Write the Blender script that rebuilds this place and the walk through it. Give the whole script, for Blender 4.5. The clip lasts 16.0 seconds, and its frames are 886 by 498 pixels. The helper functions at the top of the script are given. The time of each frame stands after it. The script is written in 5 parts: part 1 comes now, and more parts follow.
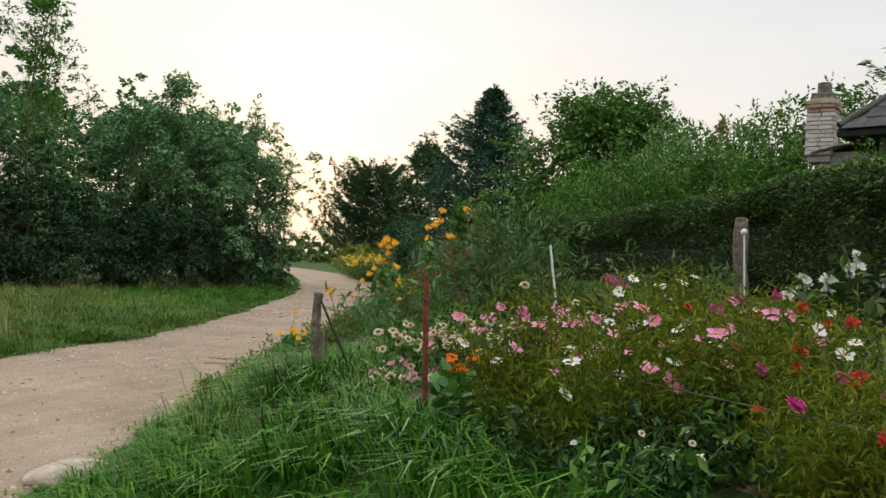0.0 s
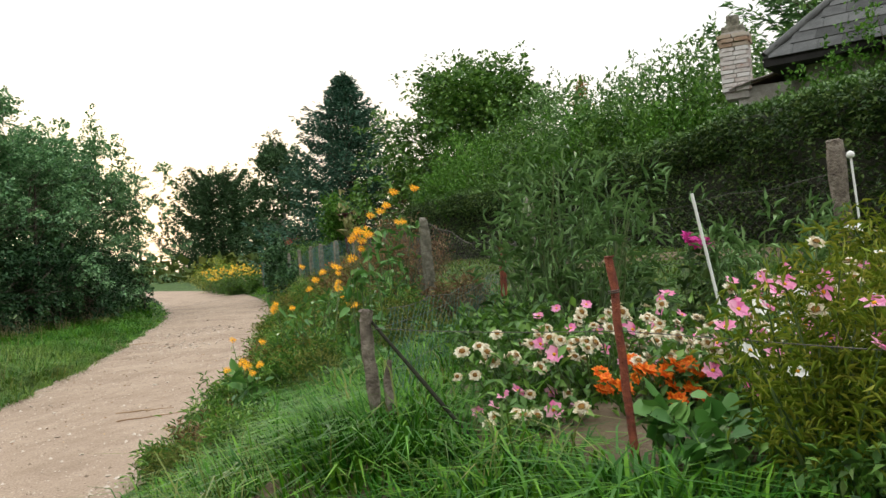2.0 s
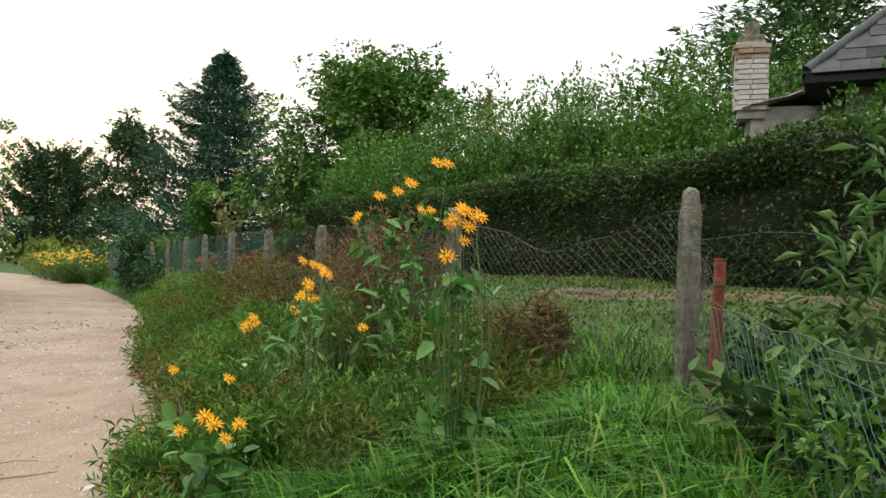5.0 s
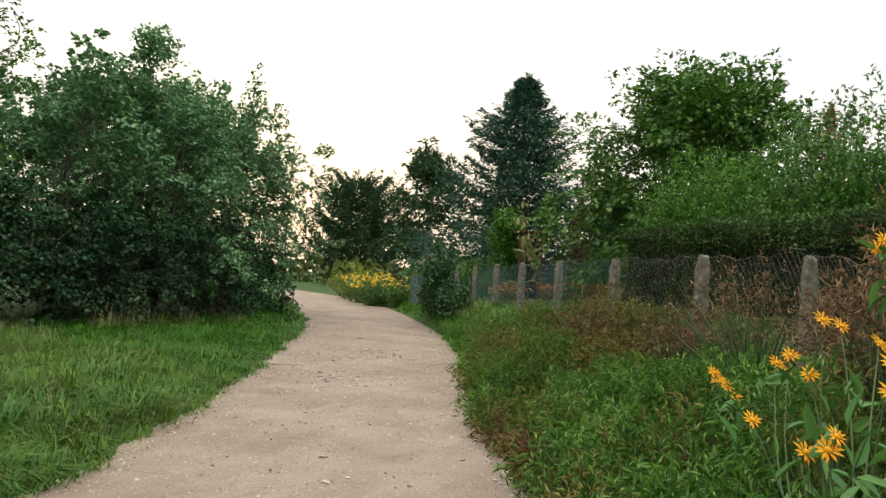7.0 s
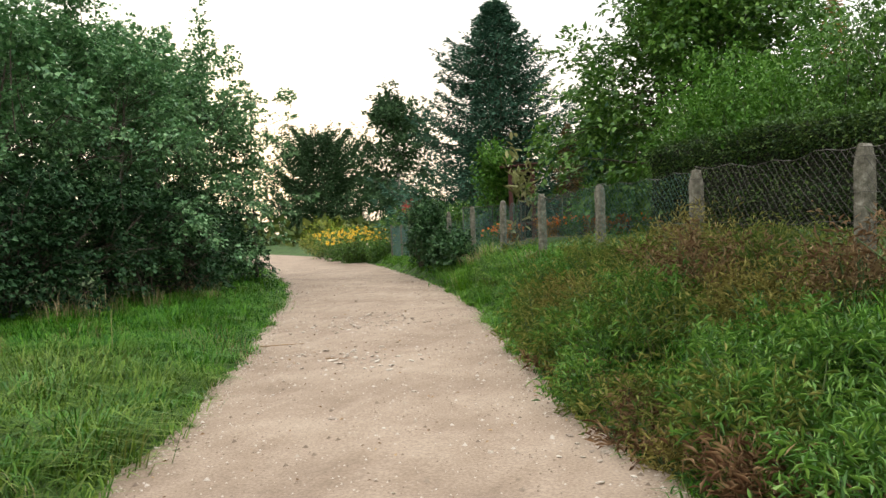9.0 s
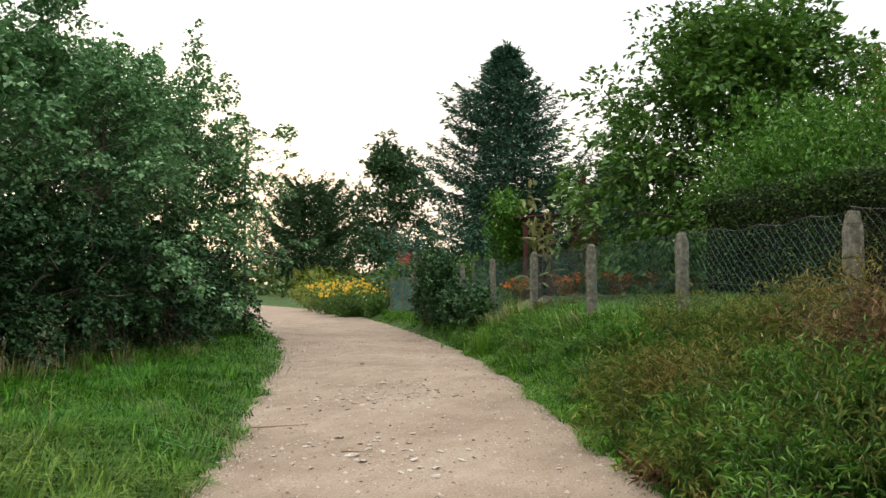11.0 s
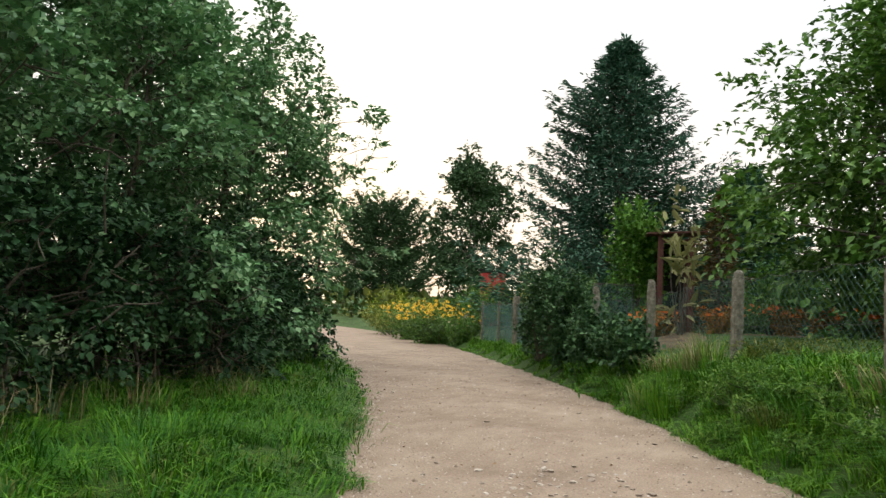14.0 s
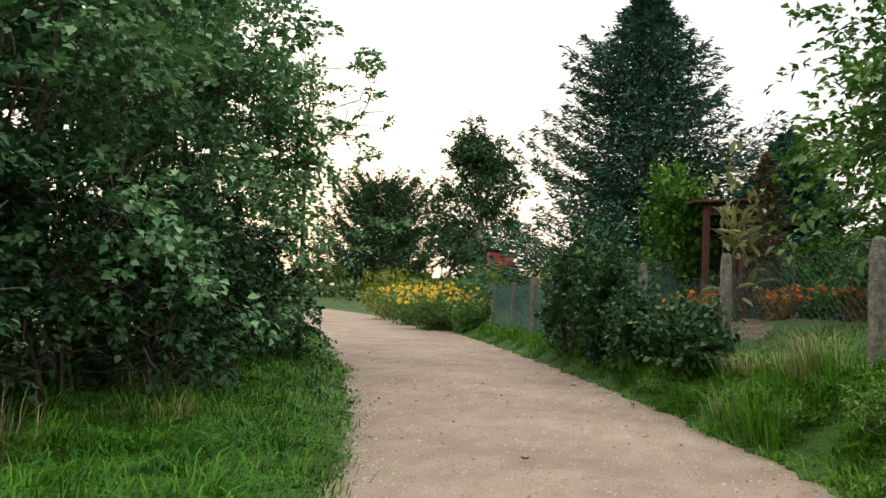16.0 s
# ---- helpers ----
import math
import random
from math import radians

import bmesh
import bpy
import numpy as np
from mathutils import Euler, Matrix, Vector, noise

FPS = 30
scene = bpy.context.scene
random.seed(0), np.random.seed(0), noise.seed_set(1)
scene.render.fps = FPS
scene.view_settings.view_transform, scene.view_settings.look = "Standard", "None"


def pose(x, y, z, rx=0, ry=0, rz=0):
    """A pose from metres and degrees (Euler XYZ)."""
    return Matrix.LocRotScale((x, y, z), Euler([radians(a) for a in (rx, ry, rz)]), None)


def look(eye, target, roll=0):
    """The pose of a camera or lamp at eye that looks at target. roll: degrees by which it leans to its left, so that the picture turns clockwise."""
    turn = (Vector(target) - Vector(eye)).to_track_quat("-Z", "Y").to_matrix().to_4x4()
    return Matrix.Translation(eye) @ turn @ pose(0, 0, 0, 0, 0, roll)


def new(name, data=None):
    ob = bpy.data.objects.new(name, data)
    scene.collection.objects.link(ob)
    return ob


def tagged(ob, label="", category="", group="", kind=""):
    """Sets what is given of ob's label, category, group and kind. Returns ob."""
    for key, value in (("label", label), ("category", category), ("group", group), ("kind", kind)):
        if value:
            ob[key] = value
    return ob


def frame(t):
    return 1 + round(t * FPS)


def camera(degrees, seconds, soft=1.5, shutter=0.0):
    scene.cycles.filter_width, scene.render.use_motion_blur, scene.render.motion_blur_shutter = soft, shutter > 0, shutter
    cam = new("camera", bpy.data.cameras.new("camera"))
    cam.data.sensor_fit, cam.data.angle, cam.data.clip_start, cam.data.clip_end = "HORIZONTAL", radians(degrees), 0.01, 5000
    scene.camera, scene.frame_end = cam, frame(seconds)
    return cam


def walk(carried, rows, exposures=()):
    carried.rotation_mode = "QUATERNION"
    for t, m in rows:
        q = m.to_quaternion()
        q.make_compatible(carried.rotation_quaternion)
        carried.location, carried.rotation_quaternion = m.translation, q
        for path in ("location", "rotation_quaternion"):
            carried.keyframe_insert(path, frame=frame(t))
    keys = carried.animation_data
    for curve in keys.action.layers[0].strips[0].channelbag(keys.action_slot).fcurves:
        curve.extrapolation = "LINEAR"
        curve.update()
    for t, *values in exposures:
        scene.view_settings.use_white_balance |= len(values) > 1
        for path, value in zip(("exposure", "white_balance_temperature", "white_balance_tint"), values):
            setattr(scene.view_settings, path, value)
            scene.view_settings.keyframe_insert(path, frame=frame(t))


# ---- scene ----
cam = camera(55.8, 16.0)
PATH = [
    (0, (3.57, -3.822, 1.5), (2.795, -1.978, 1.527), 3.5),
    (0.5, (3.164, -3.724, 1.463), (2.518, -1.832, 1.51), -0.2),
    (1, (2.681, -3.291, 1.462), (2.164, -1.36, 1.518), 1.5),
    (1.5, (2.281, -3.01, 1.474), (1.812, -1.066, 1.477), -5.0),
    (2, (1.92, -2.671, 1.471), (1.488, -0.718, 1.475), -4.6),
    (2.5, (1.533, -2.381, 1.473), (1.23, -0.405, 1.53), -5.1),
    (3, (1.139, -1.93, 1.458), (0.809, 0.042, 1.483), -4.5),
    (3.2, (0.984, -1.858, 1.433), (0.701, 0.121, 1.485), -1.7),
    (5.3, (-0.26, 0.117, 1.446), (-0.246, 2.117, 1.476), 1.9),
    (5.5, (-0.395, 0.272, 1.458), (-0.315, 2.271, 1.488), 1.9),
    (6, (-0.632, 0.727, 1.473), (-0.704, 2.726, 1.482), 1.1),
    (6.5, (-1.069, 1.356, 1.467), (-1.463, 3.315, 1.534), 4.7),
    (7, (-1.494, 1.945, 1.465), (-2.205, 3.813, 1.539), 3.6),
    (7.5, (-1.799, 2.426, 1.412), (-2.671, 4.225, 1.368), 3.4),
    (8, (-2.276, 2.872, 1.431), (-3.073, 4.704, 1.356), -2.4),
    (8.5, (-2.582, 3.483, 1.402), (-3.477, 5.267, 1.275), -2.7),
    (9, (-3.045, 4.056, 1.374), (-3.675, 5.954, 1.327), -2.1),
    (9.2, (-3.287, 4.439, 1.348), (-3.957, 6.323, 1.318), -0.4),
    (11.3, (-4.626, 6.525, 1.356), (-5.22, 8.433, 1.443), -0.4),
    (11.5, (-4.875, 6.955, 1.36), (-5.467, 8.865, 1.353), -0.6),
    (12, (-5.226, 7.553, 1.355), (-5.745, 9.484, 1.319), 0.2),
    (12.4, (-5.534, 7.894, 1.347), (-6.163, 9.787, 1.486), 3.3),
    (12.5, (-5.636, 8.002, 1.333), (-6.301, 9.883, 1.465), 2.7),
    (13, (-5.956, 8.625, 1.396), (-6.576, 10.523, 1.504), -1.0),
    (13.5, (-6.393, 9.267, 1.311), (-7.035, 11.156, 1.449), 1.7),
    (14, (-6.766, 9.84, 1.288), (-7.512, 11.69, 1.432), 2.4),
    (14.5, (-7.1, 10.469, 1.353), (-7.794, 12.337, 1.519), -1.8),
    (15, (-7.419, 11.14, 1.317), (-8.09, 13.019, 1.447), -0.5),
    (15.5, (-7.767, 11.751, 1.368), (-8.43, 13.633, 1.504), -0.9),
    (16, (-8.004, 12.603, 1.307), (-8.752, 14.455, 1.408), 2.1),
]
walk(cam, [(t, look(eye, target, roll)) for t, eye, target, roll in PATH],
     [(0, -0.76), (0.5, -0.5), (1, -0.48), (1.5, -0.2), (2, -0.3), (3.2, -0.36), (5.3, -0.2), (6, 0.14), (6.5, -0.22), (7, -0.47), (8, -0.1), (8.5, 0.08), (9, -0.18), (11.5, -0.35), (12.2, -0.3), (12.5, -0.72), (12.8, -0.45), (13, -0.32), (14, -0.45), (14.5, -0.26), (15, -0.38), (15.5, -0.34), (16, -0.43)])

# ---- light ----
world = bpy.data.worlds.new("sky")
scene.world = world
world.use_nodes = True
wn, wl = world.node_tree.nodes, world.node_tree.links
sky = wn.new("ShaderNodeTexSky")
sky.sky_type, sky.sun_disc = "NISHITA", False
sky.sun_elevation, sky.sun_rotation = radians(9), radians(-32)
sky.dust_density = 3.0
w_tc = wn.new("ShaderNodeTexCoord")
w_sep2 = wn.new("ShaderNodeSeparateXYZ")
wl.new(w_tc.outputs["Generated"], w_sep2.inputs[0])
w_ramp = wn.new("ShaderNodeValToRGB")
w_ramp.color_ramp.elements[0].position, w_ramp.color_ramp.elements[0].color = 0.0, (1.0, 0.87, 0.78, 1)
w_ramp.color_ramp.elements[1].position, w_ramp.color_ramp.elements[1].color = 0.32, (0.97, 0.99, 1.0, 1)
wl.new(w_sep2.outputs["Z"], w_ramp.inputs["Fac"])
w_noise = wn.new("ShaderNodeTexNoise")
w_noise.inputs["Scale"].default_value, w_noise.inputs["Detail"].default_value = 2.2, 5
w_map = wn.new("ShaderNodeMapping")
w_map.inputs["Scale"].default_value = (1, 1, 5)
wl.new(w_tc.outputs["Generated"], w_map.inputs[0])
wl.new(w_map.outputs[0], w_noise.inputs["Vector"])
w_mr = wn.new("ShaderNodeMapRange")
w_mr.inputs["From Min"].default_value, w_mr.inputs["From Max"].default_value = 0.3, 0.7
w_mr.inputs["To Min"].default_value, w_mr.inputs["To Max"].default_value = 10.6, 12.2
wl.new(w_noise.outputs["Fac"], w_mr.inputs["Value"])
w_zen = wn.new("ShaderNodeMapRange")
w_zen.inputs["From Min"].default_value, w_zen.inputs["From Max"].default_value = 0.3, 1.0
w_zen.inputs["To Min"].default_value, w_zen.inputs["To Max"].default_value = 1.0, 2.5
wl.new(w_sep2.outputs["Z"], w_zen.inputs["Value"])
w_mul = wn.new("ShaderNodeMath")
w_mul.operation = "MULTIPLY"
wl.new(w_mr.outputs[0], w_mul.inputs[0])
wl.new(w_zen.outputs[0], w_mul.inputs[1])
w_scale = wn.new("ShaderNodeVectorMath")
w_scale.operation = "SCALE"
wl.new(w_ramp.outputs["Color"], w_scale.inputs[0])
wl.new(w_mul.outputs[0], w_scale.inputs["Scale"])
w_mix = wn.new("ShaderNodeMix")
w_mix.data_type = "RGBA"
w_mix.inputs["Factor"].default_value = 0.88
wl.new(sky.outputs[0], w_mix.inputs["A"])
wl.new(w_scale.outputs[0], w_mix.inputs["B"])
bg = wn["Background"]
wl.new(w_mix.outputs["Result"], bg.inputs["Color"])
bg.inputs["Strength"].default_value = 0.14

sun = new("sun", bpy.data.lights.new("sun", "SUN"))
sun.data.energy, sun.data.angle, sun.data.color = 0.8, radians(20), (1.0, 0.86, 0.72)
sun.matrix_basis = look((-25, 40, 9 + 4), (0, 0, 0))


# ---- materials ----
def mat(name, colours, scale=6.0, rough=0.8, bump=0.0, bump_scale=60.0, metal=0.0, island=0.0, leaf=0.0, stops=None, hue=0.0, rnd=0.0):
    """A procedural material: colours spread by two scales of noise, with fine relief. island: how far loose pieces differ."""
    m = bpy.data.materials.new(name)
    m.use_nodes = True
    n, l = m.node_tree.nodes, m.node_tree.links
    b = n["Principled BSDF"]
    tc = n.new("ShaderNodeNewGeometry")
    big = n.new("ShaderNodeTexNoise")
    big.inputs["Scale"].default_value, big.inputs["Detail"].default_value, big.inputs["Roughness"].default_value = scale, 8, 0.65
    l.new(tc.outputs["Position"], big.inputs["Vector"])
    ramp = n.new("ShaderNodeValToRGB")
    cr = ramp.color_ramp
    stops = stops or [0.3 + 0.4 * i / max(1, len(colours) - 1) for i in range(len(colours))]
    while len(cr.elements) < len(colours):
        cr.elements.new(0.5)
    for e, p, c in zip(cr.elements, stops, colours):
        e.position, e.color = p, (*c, 1)
    fac = big.outputs["Fac"]
    if island or rnd:
        src = tc.outputs["Random Per Island"]
        if rnd:
            src = n.new("ShaderNodeObjectInfo").outputs["Random"]
        mx = n.new("ShaderNodeMix")
        mx.inputs["Factor"].default_value = island or rnd
        l.new(fac, mx.inputs["A"])
        l.new(src, mx.inputs["B"])
        fac = mx.outputs["Result"]
    l.new(fac, ramp.inputs["Fac"])
    l.new(ramp.outputs["Color"], b.inputs["Base Color"])
    b.inputs["Roughness"].default_value, b.inputs["Metallic"].default_value = rough, metal
    if leaf or (rough > 0.85 and not metal):
        b.inputs["Specular IOR Level"].default_value = 0.4 if leaf and rough < 0.55 else 0.2
    if bump:
        fine = n.new("ShaderNodeTexNoise")
        fine.inputs["Scale"].default_value, fine.inputs["Detail"].default_value = bump_scale, 6
        l.new(tc.outputs["Position"], fine.inputs["Vector"])
        bp = n.new("ShaderNodeBump")
        bp.inputs["Strength"].default_value, bp.inputs["Distance"].default_value = bump, 0.02
        l.new(fine.outputs["Fac"], bp.inputs["Height"])
        l.new(bp.outputs["Normal"], b.inputs["Normal"])
    if leaf:
        tr = n.new("ShaderNodeBsdfTranslucent")
        l.new(ramp.outputs["Color"], tr.inputs["Color"])
        ms = n.new("ShaderNodeMixShader")
        ms.inputs["Fac"].default_value = leaf * 0.75
        l.new(b.outputs[0], ms.inputs[1])
        l.new(tr.outputs[0], ms.inputs[2])
        l.new(ms.outputs[0], n["Material Output"].inputs["Surface"])
    return m


def leafmat(name, dark, mid, light, rough=0.5, leaf=0.3, island=0.55, scale=1.2):
    return mat(name, [dark, mid, light], scale, rough, island=island, leaf=leaf, stops=[0.25, 0.5, 0.8])


M_GROUND = mat("turf soil", [(0.026, 0.042, 0.010), (0.038, 0.080, 0.014), (0.07, 0.11, 0.028)], 1.3, 0.95, 0.8, 40)
M_SOIL = mat("garden soil", [(0.06, 0.04, 0.025), (0.13, 0.095, 0.06), (0.2, 0.15, 0.1)], 3, 0.95, 1.0, 30)
M_ROAD = mat("sandy gravel", [(0.225, 0.165, 0.118), (0.305, 0.230, 0.168), (0.365, 0.285, 0.212)], 0.7, 0.95, 0.35, 110, stops=[0.3, 0.5, 0.7])


def speckle(m):
    """Lays fine grains and faint lengthwise wear over the sandy colour."""
    n, l = m.node_tree.nodes, m.node_tree.links
    b = n["Principled BSDF"]
    pos = n.new("ShaderNodeNewGeometry").outputs["Position"]
    src = b.inputs["Base Color"].links[0].from_socket
    for scale, low, high, amount, stretch in ((55.0, (0.45, 0.42, 0.40, 1), (1.35, 1.35, 1.35, 1), 0.42, (1, 1, 1)), (5.0, (0.80, 0.77, 0.73, 1), (1.12, 1.13, 1.14, 1), 0.5, (1.0, 0.3, 1))):
        mp = n.new("ShaderNodeMapping")
        mp.inputs["Rotation"].default_value, mp.inputs["Scale"].default_value = (0, 0, radians(-26)), stretch
        l.new(pos, mp.inputs[0])
        t = n.new("ShaderNodeTexNoise")
        t.inputs["Scale"].default_value, t.inputs["Detail"].default_value = scale, 4
        l.new(mp.outputs[0], t.inputs["Vector"])
        r = n.new("ShaderNodeValToRGB")
        r.color_ramp.elements[0].position, r.color_ramp.elements[0].color = 0.32, low
        r.color_ramp.elements[1].position, r.color_ramp.elements[1].color = 0.66, high
        l.new(t.outputs["Fac"], r.inputs["Fac"])
        mx = n.new("ShaderNodeMix")
        mx.data_type, mx.blend_type = "RGBA", "MULTIPLY"
        mx.inputs["Factor"].default_value = amount
        l.new(src, mx.inputs["A"])
        l.new(r.outputs["Color"], mx.inputs["B"])
        src = mx.outputs["Result"]
    l.new(src, b.inputs["Base Color"])


speckle(M_ROAD)
M_STONE = mat("pale stone", [(0.28, 0.22, 0.17), (0.41, 0.34, 0.27), (0.56, 0.49, 0.41)], 14, 0.9, 0.6, 60, rnd=0.4)
M_GRIT = mat("loose grit", [(0.17, 0.125, 0.09), (0.33, 0.26, 0.195), (0.47, 0.40, 0.33)], 14, 0.95, island=0.8)
M_GRASS = leafmat("lush grass", (0.016, 0.085, 0.004), (0.042, 0.165, 0.006), (0.130, 0.295, 0.018), 0.6, island=0.75)
M_VERGE = leafmat("long verge grass", (0.030, 0.084, 0.006), (0.080, 0.172, 0.012), (0.21, 0.30, 0.045), 0.6, scale=2.0)
M_GRASS2 = leafmat("weed grass", (0.037, 0.075, 0.008), (0.081, 0.142, 0.018), (0.205, 0.217, 0.056), 0.6)
M_TUFT = leafmat("bright tuft grass", (0.024, 0.109, 0.005), (0.052, 0.185, 0.010), (0.116, 0.269, 0.023), 0.5)
M_TUSSOCK = leafmat("tussock grass", (0.022, 0.10, 0.006), (0.055, 0.19, 0.011), (0.14, 0.32, 0.03), 0.6)
M_LIGHTTUFT = leafmat("yellowish tuft grass", (0.060, 0.128, 0.011), (0.128, 0.221, 0.020), (0.255, 0.340, 0.054), 0.5)
# Brighter copy of lush grass: the bank's stronger light is put into the colour
M_BANKGRASS_LIT = leafmat("brightened yellowish bank grass", (0.034, 0.128, 0.006), (0.085, 0.235, 0.010), (0.20, 0.37, 0.03), 0.55)
M_DRY = leafmat("dry stalks", (0.115, 0.061, 0.030), (0.276, 0.160, 0.085), (0.483, 0.341, 0.190), 0.8, 0.2)
M_DRYGREEN = leafmat("half dry herbs", (0.075, 0.127, 0.023), (0.172, 0.231, 0.044), (0.404, 0.373, 0.113), 0.8, 0.25)
M_SEEDHEAD = leafmat("olive brown seed heads", (0.117, 0.095, 0.028), (0.281, 0.240, 0.065), (0.530, 0.465, 0.158), 0.8, 0.25)
M_STRAW = leafmat("straw grass", (0.14, 0.11, 0.05), (0.28, 0.22, 0.11), (0.42, 0.34, 0.2), 0.8, 0.2)
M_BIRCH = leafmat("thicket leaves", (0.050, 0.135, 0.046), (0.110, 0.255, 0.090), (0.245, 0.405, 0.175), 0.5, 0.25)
M_OAK = leafmat("broad leaves", (0.032, 0.093, 0.011), (0.076, 0.180, 0.023), (0.162, 0.289, 0.046), 0.5)
M_LIGHTLEAF = leafmat("light leaves", (0.034, 0.102, 0.010), (0.078, 0.195, 0.022), (0.155, 0.305, 0.046), 0.55)
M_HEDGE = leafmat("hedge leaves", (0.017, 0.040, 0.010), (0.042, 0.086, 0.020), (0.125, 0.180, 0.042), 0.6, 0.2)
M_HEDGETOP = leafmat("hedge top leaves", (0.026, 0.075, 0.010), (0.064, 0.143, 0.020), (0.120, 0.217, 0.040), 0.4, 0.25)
M_IVY = leafmat("ivy leaves", (0.012, 0.042, 0.012), (0.028, 0.082, 0.024), (0.10, 0.19, 0.07), 0.6, 0.15)
M_SPRUCE = leafmat("spruce needles", (0.028, 0.076, 0.045), (0.058, 0.138, 0.088), (0.135, 0.25, 0.165), 0.9, 0.1)
M_PINE = leafmat("pine needles", (0.026, 0.062, 0.024), (0.054, 0.112, 0.044), (0.105, 0.185, 0.078), 0.8, 0.1)
M_GREENPINE = leafmat("fresh pine needles", (0.045, 0.11, 0.036), (0.10, 0.20, 0.065), (0.19, 0.32, 0.12), 0.7, 0.1)
M_WILLOW = leafmat("willow leaves", (0.055, 0.125, 0.028), (0.105, 0.21, 0.055), (0.20, 0.33, 0.11), 0.5)
M_FAR = leafmat("far foliage", (0.031, 0.057, 0.011), (0.069, 0.105, 0.020), (0.153, 0.170, 0.038), 0.7, 0.1, scale=0.15)
M_AUTUMN = leafmat("rust leaves", (0.150, 0.078, 0.018), (0.300, 0.143, 0.036), (0.480, 0.260, 0.072), 0.6)
M_GOLDEN = leafmat("golden brown needles", (0.056, 0.040, 0.013), (0.120, 0.080, 0.027), (0.200, 0.136, 0.054), 0.7, 0.1)
# Darker than the thicket leaves: deep shade at its foot put into the colour
M_UNDERSHADE = leafmat("shade-darkened understorey leaves", (0.010, 0.034, 0.011), (0.022, 0.068, 0.023), (0.062, 0.132, 0.05), 0.65, 0.08)
M_FEATHER = leafmat("feathery green", (0.101, 0.161, 0.010), (0.203, 0.277, 0.024), (0.395, 0.393, 0.055), 0.6)
M_BIGLEAF = leafmat("large green leaves", (0.04, 0.13, 0.02), (0.08, 0.21, 0.035), (0.16, 0.30, 0.07), 0.5)
M_MAIZE = leafmat("pale yellow green leaves", (0.16, 0.17, 0.06), (0.28, 0.28, 0.11), (0.42, 0.40, 0.2), 0.6)
M_LAWN = leafmat("mown lawn", (0.040, 0.092, 0.009), (0.080, 0.150, 0.018), (0.185, 0.205, 0.045), 0.6, scale=0.7)
M_WEED = leafmat("green weed leaves", (0.042, 0.125, 0.013), (0.100, 0.235, 0.027), (0.24, 0.39, 0.065), 0.5)
M_IRIS = leafmat("iris leaves", (0.025, 0.07, 0.02), (0.05, 0.125, 0.035), (0.10, 0.19, 0.06), 0.5)
M_BARK = mat("bark", [(0.05, 0.04, 0.03), (0.11, 0.09, 0.07), (0.2, 0.17, 0.14)], 12, 0.95, 0.8, 40)
M_PALEBARK = mat("pale bark", [(0.15, 0.13, 0.11), (0.35, 0.32, 0.28), (0.5, 0.47, 0.43)], 9, 0.9, 0.6, 40)
M_HEDGECORE = mat("near-black wood", [(0.012, 0.014, 0.008), (0.03, 0.03, 0.018)], 20, 1.0, 0.8, 30)
M_CONCRETE = mat("lichened concrete", [(0.075, 0.07, 0.05), (0.18, 0.165, 0.125), (0.33, 0.31, 0.25)], 16, 0.95, 0.9, 90)
M_RUST = mat("rusty steel", [(0.08, 0.02, 0.012), (0.19, 0.042, 0.02), (0.30, 0.085, 0.04)], 25, 0.85, 0.5, 120)
M_WIRE = mat("rusty wire", [(0.045, 0.035, 0.03), (0.12, 0.105, 0.09)], 8, 0.7)
M_GREENMESH = mat("green netting", [(0.03, 0.095, 0.08), (0.07, 0.17, 0.14)], 5, 0.6)
M_OLDWOOD = mat("weathered wood", [(0.08, 0.065, 0.05), (0.17, 0.14, 0.11), (0.30, 0.26, 0.21)], 18, 0.9, 0.9, 70)
M_WHITE = mat("white plastic", [(0.62, 0.62, 0.58), (0.8, 0.8, 0.77)], 10, 0.5)
M_BRICK = mat("limewashed brick", [(0.34, 0.17, 0.12), (0.46, 0.40, 0.36), (0.58, 0.55, 0.52)], 9, 0.95, 0.5, 60, rnd=0.3, stops=[0.22, 0.38, 0.6])
M_REDBRICK = mat("orange brick", [(0.30, 0.20, 0.13), (0.40, 0.32, 0.24), (0.44, 0.40, 0.34)], 9, 0.95, 0.5, 60, rnd=0.4)
M_MORTAR = mat("mortar", [(0.3, 0.27, 0.24), (0.45, 0.42, 0.38)], 20, 0.95, 0.5, 90)
M_RENDER = mat("grey render", [(0.20, 0.18, 0.15), (0.34, 0.32, 0.28), (0.47, 0.45, 0.41)], 6, 0.95, 1.0, 40)
M_ROOF = mat("grey roof shingle", [(0.035, 0.036, 0.034), (0.065, 0.066, 0.064), (0.11, 0.112, 0.108)], 5, 0.9, 0.5, 80, rnd=0.4)
M_TILE = mat("old clay tile", [(0.16, 0.09, 0.07), (0.30, 0.24, 0.21), (0.36, 0.33, 0.30)], 8, 0.95, 0.6, 60, rnd=0.5)
M_DARKWOOD = mat("dark red stained wood", [(0.05, 0.018, 0.014), (0.10, 0.032, 0.025), (0.15, 0.06, 0.045)], 9, 0.8, 0.5, 50)
M_REDPAINT = mat("red painted boards", [(0.30, 0.02, 0.02), (0.42, 0.04, 0.035), (0.5, 0.08, 0.06)], 4, 0.7)
# One near-black tone for soffit, fascia, shelter back and hut roof
M_DARKBOARD = mat("near-black board", [(0.015, 0.014, 0.013), (0.03, 0.028, 0.026)], 9, 0.9)
M_YELLOW = mat("yellow petals", [(0.72, 0.27, 0.01), (0.84, 0.37, 0.012), (0.9, 0.47, 0.02)], 30, 0.6, leaf=0.3, island=0.5)
